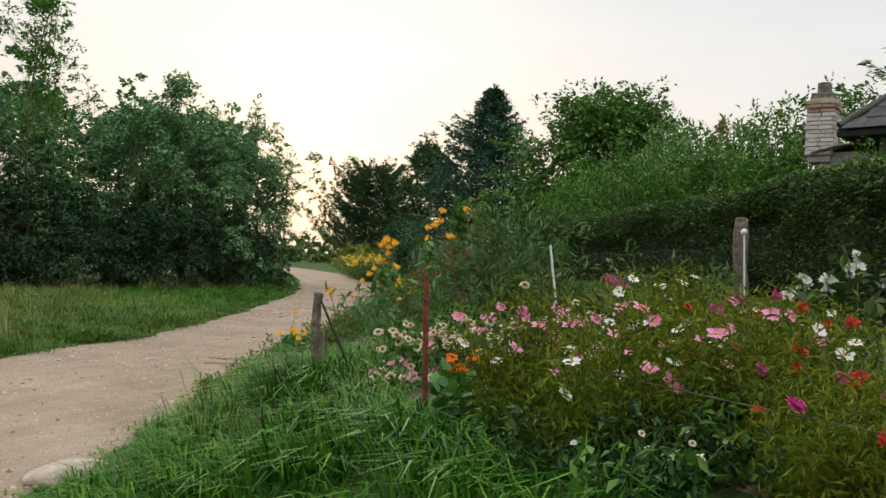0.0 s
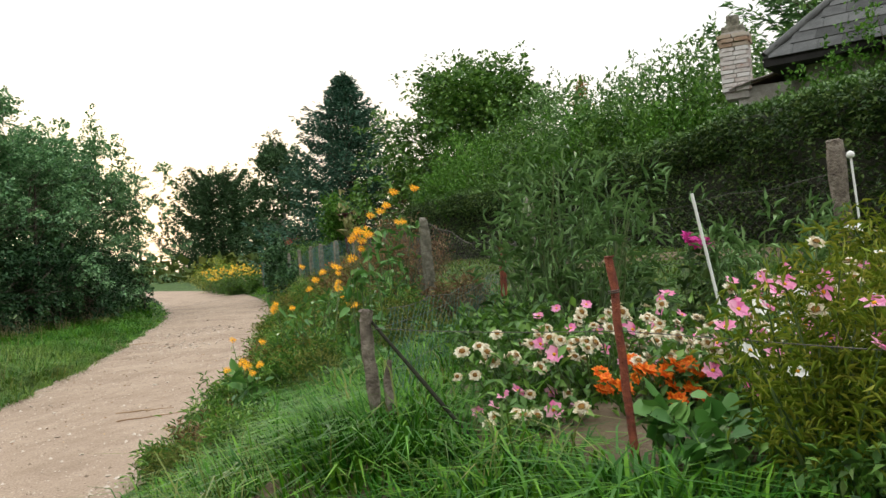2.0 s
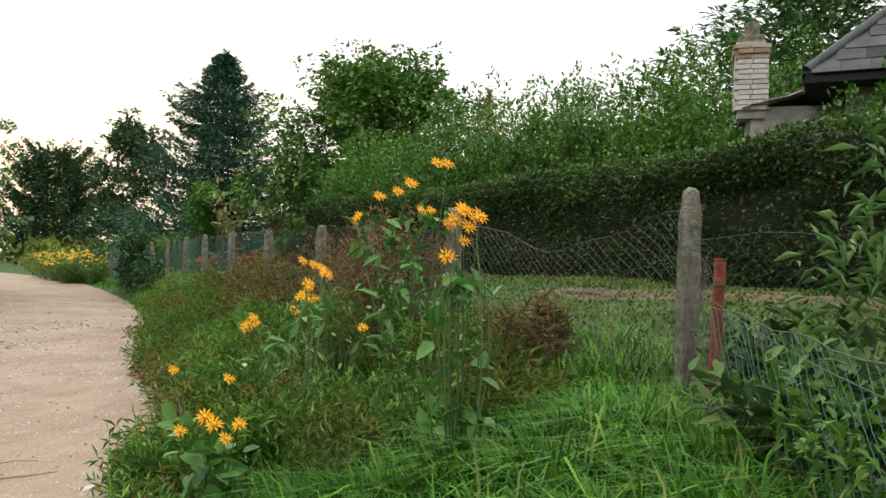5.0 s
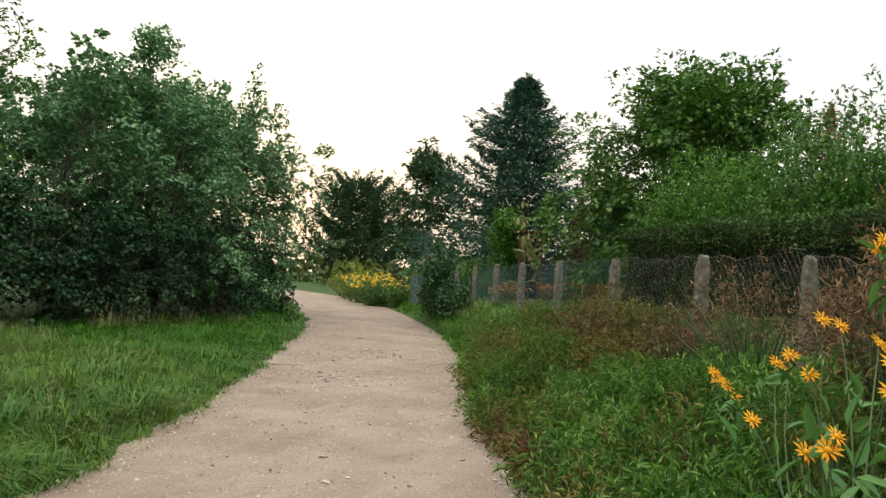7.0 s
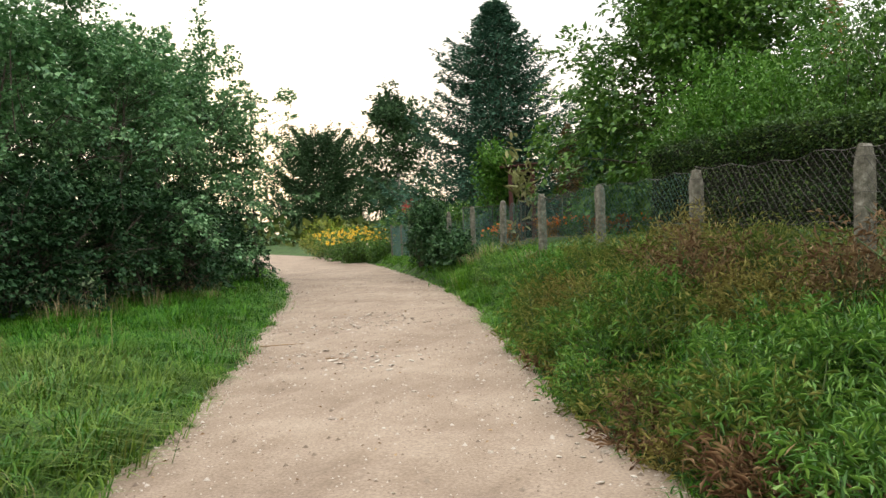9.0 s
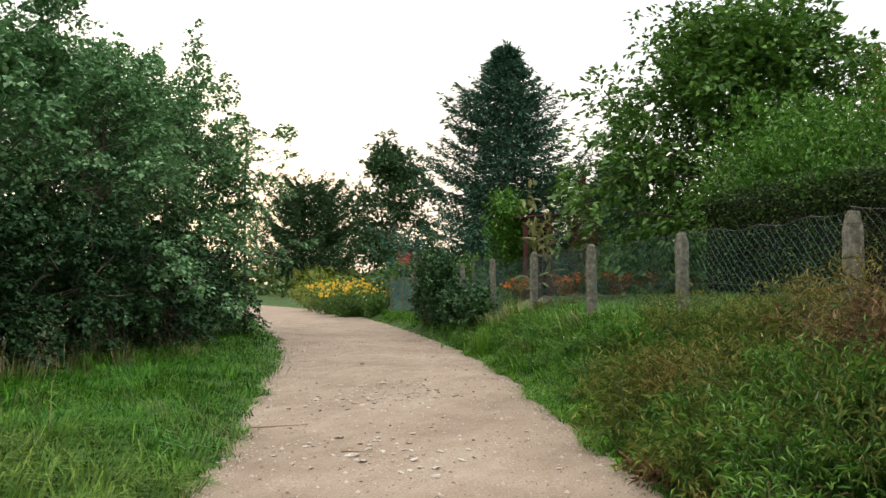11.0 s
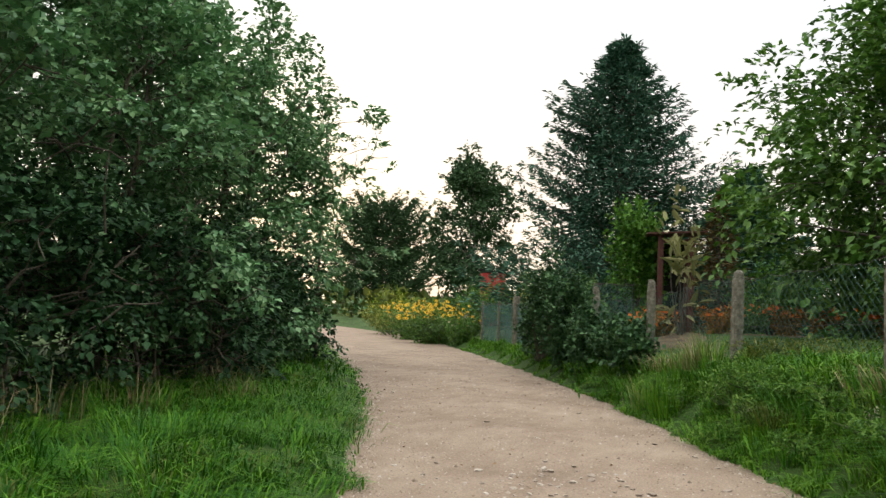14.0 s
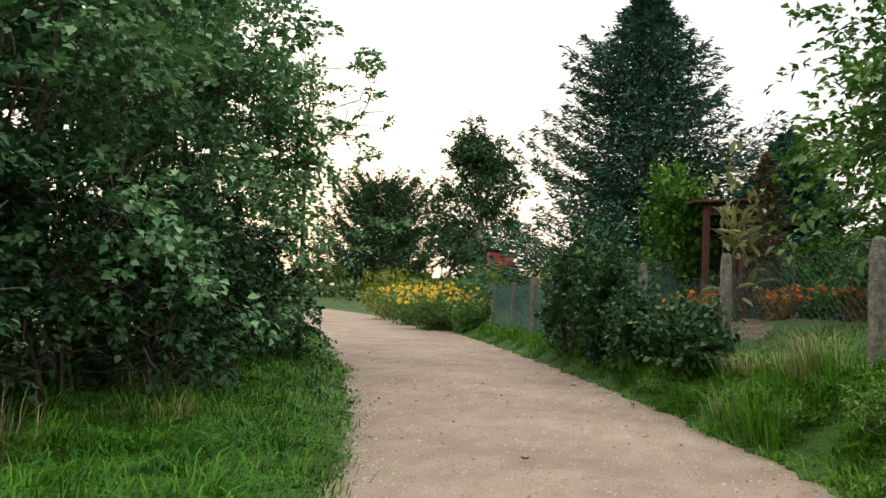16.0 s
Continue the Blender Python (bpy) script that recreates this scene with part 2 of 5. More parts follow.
M_LEMON = mat("lemon yellow petals", [(0.65, 0.33, 0.012), (0.78, 0.46, 0.02), (0.84, 0.58, 0.05)], 30, 0.6, leaf=0.3, island=0.5)
M_CREAM = mat("cream petals", [(0.50, 0.41, 0.24), (0.74, 0.68, 0.50), (0.86, 0.83, 0.70)], 40, 0.6, leaf=0.3, island=0.5)
M_PINK = mat("pink petals", [(0.55, 0.07, 0.22), (0.75, 0.22, 0.42), (0.85, 0.45, 0.6)], 5, 0.6, leaf=0.3, island=0.5)
M_MAGENTA = mat("magenta petals", [(0.42, 0.015, 0.17), (0.6, 0.04, 0.28), (0.7, 0.1, 0.4)], 30, 0.6, leaf=0.3, island=0.5)
M_ORANGE = mat("orange petals", [(0.65, 0.10, 0.01), (0.8, 0.18, 0.015), (0.85, 0.3, 0.03)], 30, 0.6, leaf=0.3, island=0.5)
M_RED = mat("red petals", [(0.45, 0.02, 0.015), (0.65, 0.05, 0.03)], 30, 0.6, leaf=0.3, island=0.5)
M_WHITEP = mat("white petals", [(0.7, 0.7, 0.62), (0.85, 0.85, 0.8)], 30, 0.6, leaf=0.3, island=0.5)
M_SEED = mat("brown flower centre", [(0.10, 0.045, 0.012), (0.28, 0.14, 0.03)], 60, 0.9)
M_STEM = leafmat("green stems", (0.04, 0.08, 0.02), (0.07, 0.12, 0.03), (0.12, 0.15, 0.05), 0.6, 0.0)


# ---- plan ----
Y_R = [-40, -8, -4, -0.8, 0.7, 2.1, 3.7, 5.3, 7.4, 8.4, 9.5, 11, 13, 15, 17.6, 19.9, 22.7, 26.8, 32, 44.5, 54.5, 75]
X_R = [24, 4.6, 1.5, -0.2, -0.78, -1.4, -1.82, -2.15, -2.75, -3.25, -3.78, -4.45, -5.15, -5.95, -6.9, -7.9, -9.2, -11.3, -14.2, -21.5, -31, -52]
Y_L = [-40, -6, 0, 3.4, 6.6, 10, 12.9, 15.1, 17.8, 20.5, 24.3, 33.2, 42, 55, 75]
X_L = [14, -2.2, -4.4, -5.2, -5.8, -7.2, -8.5, -9.6, -10.9, -12.2, -14.3, -20.0, -26.2, -36, -58]
POSTS = [(1.10, 4.4), (-0.18, 6.1), (-1.15, 8.7), (-2.06, 10.76), (-3.27, 12.95), (-4.57, 15.42), (-5.86, 17.85), (-7.24, 20.6), (-8.6, 23.1), (-9.9, 25.3), (-11.2, 27.5), (-12.4, 29.6)]
Y_F = [-40, -8, -3.85, -1.9, 0.05, 0.8, 4.36, 6.5, 10.76, 15.42, 20.6, 25.3, 29.6, 35.5, 44, 60, 80]
X_F = [50, 13, 7.3, 4.6, 1.88, 1.0, 1.0, -0.1, -2.06, -4.57, -7.24, -9.9, -12.4, -16.0, -20.6, -36, -58]
Y_B = [-40, 0, 4, 8, 12, 18, 21, 23, 26, 30, 34, 40, 50]
Z_B = [0.70, 0.70, 0.74, 0.84, 0.88, 0.86, 0.75, 0.50, 0.42, 0.38, 0.3, 0.18, 0.05]


def smooth(s):
    s = np.clip(s, 0, 1)
    return s * s * (3 - 2 * s)


def wob(x, y, k, seed=0.0):
    return np.sin(x * k + seed) * np.sin(y * k * 1.13 + 1.7 * seed) + 0.5 * np.sin(x * k * 2.3 + 2 + seed) * np.sin(y * k * 2.1 + seed)


def edge_r(y):
    return np.interp(y, Y_R, X_R) + 0.05 * np.sin(y * 2.3) + 0.025 * np.sin(y * 6.1 + 2 * np.sin(y * 0.7)) + 0.012 * np.sin(y * 15 + 3 * np.sin(y * 1.3))


def edge_l(y):
    return np.interp(y, Y_L, X_L) + 0.05 * np.sin(y * 2.1 + 1) + 0.025 * np.sin(y * 5.7 + 2 * np.sin(y * 0.9)) + 0.012 * np.sin(y * 16 + 3 * np.sin(y * 1.1))


def ground_z(x, y):
    """Height of the land: flat road, a bank up to the fence, gardens above it, a flat verge to the other side."""
    x, y = np.asarray(x, float), np.asarray(y, float)
    xr, xf, xl = np.interp(y, Y_R, X_R), np.interp(y, Y_F, X_F), np.interp(y, Y_L, X_L)
    zb = np.interp(y, Y_B, Z_B)
    z = zb * smooth((x - xr) / np.maximum(xf - xr, 0.5))
    z = z + smooth((x - xf) / 4) * np.interp(y, [-4, 0, 3, 8, 18, 25, 40, 60], [0.1, 0.15, 0.3, 0.36, 0.32, 0.6, 0.6, 0.4])
    z = z + 0.10 * smooth((xl - x) / 1.5)
    off = smooth((x - xr) / 0.6) + smooth((xl - x) / 0.6)
    z = z + off * (0.03 * wob(x, y, 1.1) + 0.012 * wob(x, y, 3.7, 2.0))
    return z


# ---- mesh helpers ----
def part(name, bm, material, parent=None, label="", kind="", smoothed=False):
    """One mesh object from a bmesh or a finished mesh."""
    if isinstance(bm, bpy.types.Mesh):
        me = bm
    else:
        me = bpy.data.meshes.new(name)
        bmesh.ops.recalc_face_normals(bm, faces=bm.faces)
        bm.to_mesh(me)
        bm.free()
    if smoothed:
        me.shade_smooth()
    if not me.materials:
        me.materials.append(material)
    ob = new(name, me)
    ob.parent = parent
    if label or kind:
        tagged(ob, label, kind=kind)
    return ob


def thing(name, label, category, m=None, group="", kind=""):
    ob = new(name)
    ob.empty_display_size = 0.2
    if m is not None:
        ob.matrix_basis = m
    return tagged(ob, label, category, group, kind)


def fast_mesh(name, verts, tris):
    me = bpy.data.meshes.new(name)
    verts, tris = np.asarray(verts, np.float32).reshape(-1, 3), np.asarray(tris, np.int32)
    k = tris.shape[1]
    me.vertices.add(len(verts))
    me.vertices.foreach_set("co", verts.ravel())
    me.loops.add(tris.size)
    me.loops.foreach_set("vertex_index", tris.ravel())
    me.polygons.add(len(tris))
    me.polygons.foreach_set("loop_start", np.arange(len(tris), dtype=np.int32) * k)
    me.polygons.foreach_set("loop_total", np.full(len(tris), k, np.int32))
    me.update(calc_edges=True)
    return me


def unit(v):
    return v / np.maximum(np.linalg.norm(v, axis=1, keepdims=True), 1e-6)


def leaves(name, pts, ways, size, aspect, rng, fold=0.25):
    """Folded diamond leaves at pts that grow along ways. size may be an array."""
    n = len(pts)
    ways = unit(ways)
    side = unit(np.cross(ways, np.array([0, 0, 1.0]) + rng.normal(size=(n, 3)) * 0.45))
    up = np.cross(side, ways)
    s = (np.ones(n) * size * rng.uniform(0.7, 1.3, n))[:, None]
    w = s * aspect * 0.5
    a, t = pts, pts + ways * s - up * s * 0.12
    if np.max(size) >= 0.07 and n < 2500 and aspect > 0.25:
        q1, q2 = pts + ways * s * 0.27 - up * s * 0.01, pts + ways * s * 0.66 - up * s * 0.04
        rim = [q1 + side * w * 0.95 + up * s * fold * 0.4, q2 + side * w * 0.8 + up * s * fold * 0.3, q2 - side * w * 0.8 + up * s * fold * 0.3, q1 - side * w * 0.95 + up * s * fold * 0.4]
        v = np.stack([a, rim[3], rim[2], t, rim[1], rim[0]], 1).reshape(-1, 3)
        i = np.arange(n)[:, None] * 6
        return fast_mesh(name, v, np.concatenate([i + [0, 1, 2], i + [0, 2, 3], i + [0, 3, 4], i + [0, 4, 5]], 0))
    mid = pts + ways * s * 0.45
    l, r = mid + side * w + up * s * fold * 0.5, mid - side * w + up * s * fold * 0.5
    v = np.stack([a, r, t, l], 1).reshape(-1, 3)
    i = np.arange(n)[:, None] * 4
    f = np.concatenate([i + [0, 1, 2], i + [0, 2, 3]], 0)
    return fast_mesh(name, v, f)


def blades(name, base, height, width, lean, rng, turn=None):
    """Grass blades, bent over, each of three faces. turn: which way each one falls."""
    n = len(base)
    a = rng.uniform(0, 2 * np.pi, n) if turn is None else turn
    d = np.stack([np.cos(a), np.sin(a), np.zeros(n)], 1)
    s = np.stack([-np.sin(a), np.cos(a), np.zeros(n)], 1)
    h = (np.ones(n) * height * rng.uniform(0.5, 1.3, n))[:, None]
    w = (np.ones(n) * width * rng.uniform(0.7, 1.3, n))[:, None]
    ln = (np.ones(n) * lean * rng.uniform(0.3, 1.5, n))[:, None]
    z = np.array([[0, 0, 1.0]])
    p0 = base
    p1 = base + z * h * 0.55 + d * h * ln * 0.25
    p2 = base + z * h * (1 - 0.35 * np.minimum(ln, 1.6)) + d * h * ln * 0.85
    v = np.stack([p0 - s * w, p0 + s * w, p1 + s * w * 0.8, p1 - s * w * 0.8, p2], 1).reshape(-1, 3)
    i = np.arange(n)[:, None] * 5
    f = np.concatenate([i + [0, 1, 2], i + [0, 2, 3], i + [3, 2, 4]], 0)
    return fast_mesh(name, v, f)


def tubes(name, lines, sides=5):
    """Tapered tubes. lines: a list of (points, radii)."""
    vs, fs, k = [], [], 0
    for pts, rad in lines:
        pts = np.asarray(pts, float)
        n = len(pts)
        d = unit(np.gradient(pts, axis=0))
        ref = np.array([0.31, 0.22, 0.93]) if abs(d[0][2]) < 0.8 else np.array([1.0, 0.1, 0.0])
        s = unit(np.cross(d, ref[None]))
        u = np.cross(d, s)
        a = np.linspace(0, 2 * np.pi, sides, endpoint=False)
        ring = pts[:, None] + np.asarray(rad, float)[:, None, None] * (np.cos(a)[None, :, None] * s[:, None] + np.sin(a)[None, :, None] * u[:, None])
        vs.append(ring.reshape(-1, 3))
        i, j = np.meshgrid(np.arange(n - 1), np.arange(sides), indexing="ij")
        j2 = (j + 1) % sides
        fs.append(np.stack([k + i * sides + j, k + i * sides + j2, k + (i + 1) * sides + j2, k + (i + 1) * sides + j], -1).reshape(-1, 4))
        k += n * sides
    me = fast_mesh(name, np.concatenate(vs), np.concatenate(fs))
    me.shade_smooth()
    return me


def box(bm, size, at=(0, 0, 0), rot=None, bevel=0.0):
    r = bmesh.ops.create_cube(bm, size=1, matrix=Matrix.Translation(at) @ (rot or Matrix()) @ Matrix.Diagonal((*size, 1)))
    if bevel:
        ed = list({e for v in r["verts"] for e in v.link_edges})
        bmesh.ops.bevel(bm, geom=ed, offset=bevel, segments=2, affect="EDGES", profile=0.6)
    return bm


# ---- land ----
def ground():
    xs = np.concatenate([[-1500, -700, -350, -200, -120, -80, -60], np.arange(-50, 20, 0.5), [22, 26, 32, 45, 70, 120, 250, 600, 1500]])
    ys = np.concatenate([[-1500, -600, -250, -100, -50, -25, -14], np.arange(-10, 62, 0.45), [64, 70, 80, 95, 120, 160, 250, 450, 900, 1500]])
    gx, gy = np.meshgrid(xs, ys)
    z = ground_z(gx, gy)
    onroad = (gx < np.interp(gy, Y_R, X_R) - 0.12) & (gx > np.interp(gy, Y_L, X_L) + 0.12) & (gy > -20) & (gy < 64)
    z = np.where(onroad, -0.05, z)
    v = np.stack([gx, gy, z], -1).reshape(-1, 3)
    w = len(xs)
    i, j = np.meshgrid(np.arange(len(ys) - 1), np.arange(w - 1), indexing="ij")
    k = (i * w + j).ravel()
    me = fast_mesh("ground", v, np.stack([k, k + 1, k + w + 1, k + w], -1))
    me.shade_smooth()
    return tagged(part("ground", me, M_GROUND), "grassy land with mown turf, bank and bare earth", "ground", kind="structure")


def road():
    ys = np.concatenate([np.arange(-20, 34, 0.14), np.arange(34, 62, 0.5)])
    n = 26
    rows = []
    for y in ys:
        xs = np.linspace(edge_l(y) - 0.1, edge_r(y) + 0.1, n)
        u = np.linspace(0, 1, n)
        z = 0.012 + 0.02 * np.sin(np.pi * u) - 0.018 * np.exp(-((u - 0.28) / 0.1) ** 2) - 0.018 * np.exp(-((u - 0.72) / 0.1) ** 2)
        z = z + 0.004 * wob(xs, y, 2.3, 3) + 0.0015 * wob(xs, y, 9.0, 1)
        z[0] = z[-1] = -0.04
        rows.append(np.stack([xs, np.full(n, y), z], 1))
    v = np.concatenate(rows)
    i, j = np.meshgrid(np.arange(len(ys) - 1), np.arange(n - 1), indexing="ij")
    k = (i * n + j).ravel()
    me = fast_mesh("road", v, np.stack([k, k + 1, k + n + 1, k + n], -1))
    me.shade_smooth()
    return tagged(part("road", me, M_ROAD), "pale sandy gravel track with faint ruts and scattered stones", "road", kind="structure")


ground()
road()


# ---- plants ----
def limb(a, b, r0, r1, rng, bend=0.12, n=5):
    a, b = np.asarray(a, float), np.asarray(b, float)
    t = np.linspace(0, 1, n)[:, None]
    p = a + (b - a) * t + np.sin(t * np.pi) * rng.normal(size=3) * np.linalg.norm(b - a) * bend
    return p, np.linspace(r0, r1, n)


def broad_tree(name, label, x, y, height, radius, n_leaf, leaf_size, m_leaf, m_bark=None, trunk=0.12, low=0.12, spires=0, seed=1, squash=1.0, stems=1, category="tree", group="", clump=0.32, aspect=0.6, limbs=26):
    """A broadleaved tree: tapered trunk and limbs, leaves in clumps at the twig ends."""
    rng = np.random.default_rng(seed)
    z0 = float(ground_z(x, y)) - 0.05
    root = thing(name, label, category, pose(x, y, z0), group)
    lines, tips = [], []
    for s in range(stems):
        a = rng.uniform(0, 6.28)
        off = np.array([np.cos(a), np.sin(a), 0]) * radius * (0.0 if stems == 1 else rng.uniform(0.15, 0.5))
        top = off * 1.3 + np.array([rng.normal() * 0.1, rng.normal() * 0.1, height * (0.86 if s == 0 else rng.uniform(0.65, 0.85))])
        p, r = limb(off * 0.6, top, trunk * (1 if s == 0 else 0.7), 0.015, rng, 0.03, 9)
        lines.append((p, r))
        tips.append(top)
        for k in range(int(limbs / stems) + 5):
            f = rng.uniform(low, 0.93)
            i = f * 8
            b0 = p[int(i)] + (p[min(int(i) + 1, 8)] - p[int(i)]) * (i % 1)
            u = (f - low) / (1 - low)
            rr = radius * (np.sin(np.pi * min(1.0, 0.16 + 0.84 * u) ** 0.85) * 0.55 + 0.45) * (1 - 0.45 * u) * rng.uniform(0.6, 1.15)
            a = rng.uniform(0, 6.28)
            e = b0 + np.array([np.cos(a) * rr, np.sin(a) * rr, rr * rng.uniform(0.1, 0.75) * squash])
            q, r2 = limb(b0, e, trunk * 0.32 * (1.15 - f), 0.008, rng, 0.1, 5)
            lines.append((q, r2))
            tips.append(e)
            for c in range(3):
                t0 = q[rng.integers(2, 5)]
                d = e - b0
                e2 = t0 + unit((d + rng.normal(size=3) * np.linalg.norm(d) * 0.7)[None])[0] * rr * rng.uniform(0.25, 0.5)
                lines.append(limb(t0, e2, 0.012, 0.005, rng, 0.1, 3))
                tips.append(e2)
    for s in range(spires):
        a, rr = rng.uniform(0, 6.28), radius * rng.uniform(0.1, 0.85)
        b0 = np.array([np.cos(a) * rr, np.sin(a) * rr, height * rng.uniform(0.55, 0.75)])
        hh = height * rng.uniform(0.22, 0.42)
        e = b0 + np.array([rng.normal() * 0.15, rng.normal() * 0.15, hh])
        lines.append(limb(b0, e, 0.014, 0.004, rng, 0.03, 4))
        for k in range(9):
            tips.append(b0 + (e - b0) * rng.uniform(0.2, 1.0) + rng.normal(size=3) * 0.05)
    tips = np.array(tips)
    part("trunk", tubes("trunk", lines, 5), m_bark or M_BARK, root)
    n_leaf = int(n_leaf)
    per = 26
    nt = n_leaf // per
    t0 = tips[rng.integers(0, len(tips), nt)] + rng.normal(size=(nt, 3)) * clump * 0.5
    out = unit(t0 - np.array([0, 0, height * 0.42])) * 0.8 + rng.normal(size=(nt, 3)) * 0.5
    out[:, 2] = out[:, 2] * 0.7 + 0.1
    out = unit(out)
    tl = clump * rng.uniform(1.0, 2.1, nt)
    lumps = np.sin(t0[:, 0] * 2.7 + seed) * np.sin(t0[:, 1] * 2.7 + 2 * seed) + np.sin(t0[:, 2] * 3.1 + seed) * np.sin(t0[:, 0] * 1.5 + t0[:, 1] * 1.9)
    kk = lumps > -0.7
    t0, out, tl = t0[kk], out[kk], tl[kk]
    nt = len(t0)
    across = unit(np.cross(out, np.array([0, 0, 1.0]) + rng.normal(size=(nt, 3)) * 0.25))
    over = np.cross(across, out)
    ri = np.repeat(np.arange(nt), per)
    n_leaf = nt * per
    f, g = rng.uniform(0, 1, n_leaf) ** 0.8, rng.uniform(-1, 1, n_leaf)
    tr = tl[ri][:, None]
    p = t0[ri] + out[ri] * tr * f[:, None] + across[ri] * tr * (g * 0.42 * (1.1 - 0.5 * f))[:, None] + over[ri] * tr * rng.normal(size=(n_leaf, 1)) * 0.07
    p[:, 2] -= tl[ri] * 0.22 * f ** 2
    p[:, 2] = np.maximum(p[:, 2], 0.12)
    ways = out[ri] * 0.8 + across[ri] * np.sign(g)[:, None] * 0.8 + rng.normal(size=(n_leaf, 3)) * 0.45 + np.array([0, 0, -0.25])
    part("crown", leaves("crown", p, ways, leaf_size, aspect, rng), m_leaf, root)
    return root


def conifer(name, label, x, y, height, radius, m_leaf, seed=1, n_branch=230, spray=42, size=0.2, low=0.03, shape=1.0, category="tree", upturn=0.15):
    """A conifer: trunk, whorls of drooping boughs and needle sprays along them."""
    rng = np.random.default_rng(seed)
    root = thing(name, label, category, pose(x, y, float(ground_z(x, y)) - 0.05, 0, 0, seed * 40))
    lines = [(np.array([[0, 0, 0], [0, 0, height * 0.5], [0, 0, height * 0.98]]), [height * 0.018, height * 0.011, 0.01])]
    P, W = [], []
    for k in range(n_branch):
        f = low + (1 - low) * (k + rng.random()) / n_branch
        r = radius * (1 - f) ** (0.82 * shape) * rng.uniform(0.62, 1.16) * (1 + 0.16 * np.sin(f * 23 + seed) + 0.12 * np.sin(k * 2.4 + f * 9)) + 0.05
        a = k * 2.4 + rng.normal() * 0.3
        d = np.array([np.cos(a), np.sin(a), 0])
        z = height * f
        b0 = np.array([0, 0, z])
        t = np.linspace(0, 1, 6)[:, None]
        pts = b0 + d * r * t + np.array([0, 0, 1]) * (-0.28 * r * t ** 1.2 + upturn * 1.6 * r * t ** 3)
        lines.append((pts, np.linspace(0.03, 0.006, 6)))
        m = max(6, int(spray * (0.3 + r / radius)))
        u = rng.uniform(0.05, 1.03, m) ** 0.75
        c = np.stack([np.interp(u, t[:, 0], pts[:, i]) for i in range(3)], 1)
        side = np.array([-d[1], d[0], 0])
        w = (0.34 * r * (1.1 - u) + 0.06)[:, None]
        sw = np.round(rng.uniform(-1, 1, m) * 3)[:, None] / 3
        u2 = np.round(u * 9)[:, None] / 9 - u[:, None]
        c = c + side * sw * w + d * r * u2 * 0.5 + np.array([0, 0, -0.5]) * np.abs(sw) * w * 0.6 + rng.normal(size=(m, 3)) * 0.05
        P.append(c)
        W.append(d * 0.9 + side * sw * 0.9 + np.array([0, 0, 0.15]) + rng.normal(size=(m, 3)) * 0.35)
    m = 60
    P.append(np.stack([rng.normal(size=m) * 0.04, rng.normal(size=m) * 0.04, height * rng.uniform(0.92, 1.02, m)], 1))
    W.append(np.stack([rng.normal(size=m) * 0.3, rng.normal(size=m) * 0.3, np.ones(m)], 1))
    part("trunk", tubes("trunk", lines, 5), M_BARK, root)
    P, W = np.concatenate(P), np.concatenate(W)
    part("crown", leaves("crown", P, W, size, 0.34, rng, 0.1), m_leaf, root)
    return root


def bush(name, label, x, y, w, d, h, n, size, m_leaf, seed=1, category="shrub", aspect=0.6, rot=0.0, ragged=0.25, twigs=18, stems=True, group="", z=None, parent=None):
    """A shrub: many stems from the base and leaves in uneven tufts over them."""
    rng = np.random.default_rng(seed)
    root = thing(name, label, category, pose(x, y, float(ground_z(x, y)) - 0.03 if z is None else z, 0, 0, rot), group)
    lines, tips = [], []
    for k in range(twigs):
        a, rr = rng.uniform(0, 6.28), rng.uniform(0.0, 1.0) ** 0.5
        zt = h * (1 - 0.35 * rr ** 2) * rng.uniform(1 - ragged * 1.6, 1 + ragged * 0.5)
        e = np.array([np.cos(a) * rr * w / 2, np.sin(a) * rr * d / 2, zt])
        q, r = limb((e[0] * 0.35, e[1] * 0.35, 0), e, 0.012 + h * 0.004, 0.003, rng, 0.06, 6)
        lines.append((q, r))
        tips.append(q[2:])
        tips.append(q[4:])
    tips = np.concatenate(tips)
    part("stalk", tubes("stalk", lines, 4), M_BARK if h > 1.2 else M_STEM, root, kind="stuff")
    per = 8
    nt = max(1, n // per)
    n = nt * per
    sp = np.array([w, d, h * 0.8]) * (1.1 / math.sqrt(twigs)) * 0.42
    t0 = tips[rng.integers(0, len(tips), nt)] + rng.normal(size=(nt, 3)) * sp
    go = unit(unit(t0 - np.array([0, 0, h * 0.2])) * 0.7 + rng.normal(size=(nt, 3)) * 0.5 + np.array([0, 0, 0.6]))
    ri = np.repeat(np.arange(nt), per)
    p = t0[ri] + go[ri] * (rng.uniform(0.4, 1.4, nt)[ri] * min(size * 3.2, 0.3 * h + 0.03) * rng.uniform(0, 1, n))[:, None] + rng.normal(size=(n, 3)) * size * 0.35
    p[:, 2] = np.maximum(p[:, 2], 0.03)
    ways = unit(p - np.array([0, 0, h * 0.2])) * 0.6 + rng.normal(size=(n, 3)) * 0.8
    part("foliage", leaves("foliage", p, ways, size, aspect, rng), m_leaf, root)
    return root


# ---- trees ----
# low trees take the darker leaf colour that paints in the thicket's own shade
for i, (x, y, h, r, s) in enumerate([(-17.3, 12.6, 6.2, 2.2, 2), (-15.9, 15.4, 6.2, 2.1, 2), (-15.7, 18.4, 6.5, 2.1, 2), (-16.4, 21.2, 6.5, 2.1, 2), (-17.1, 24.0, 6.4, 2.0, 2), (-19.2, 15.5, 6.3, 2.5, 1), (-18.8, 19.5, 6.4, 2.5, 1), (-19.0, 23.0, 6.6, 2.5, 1),
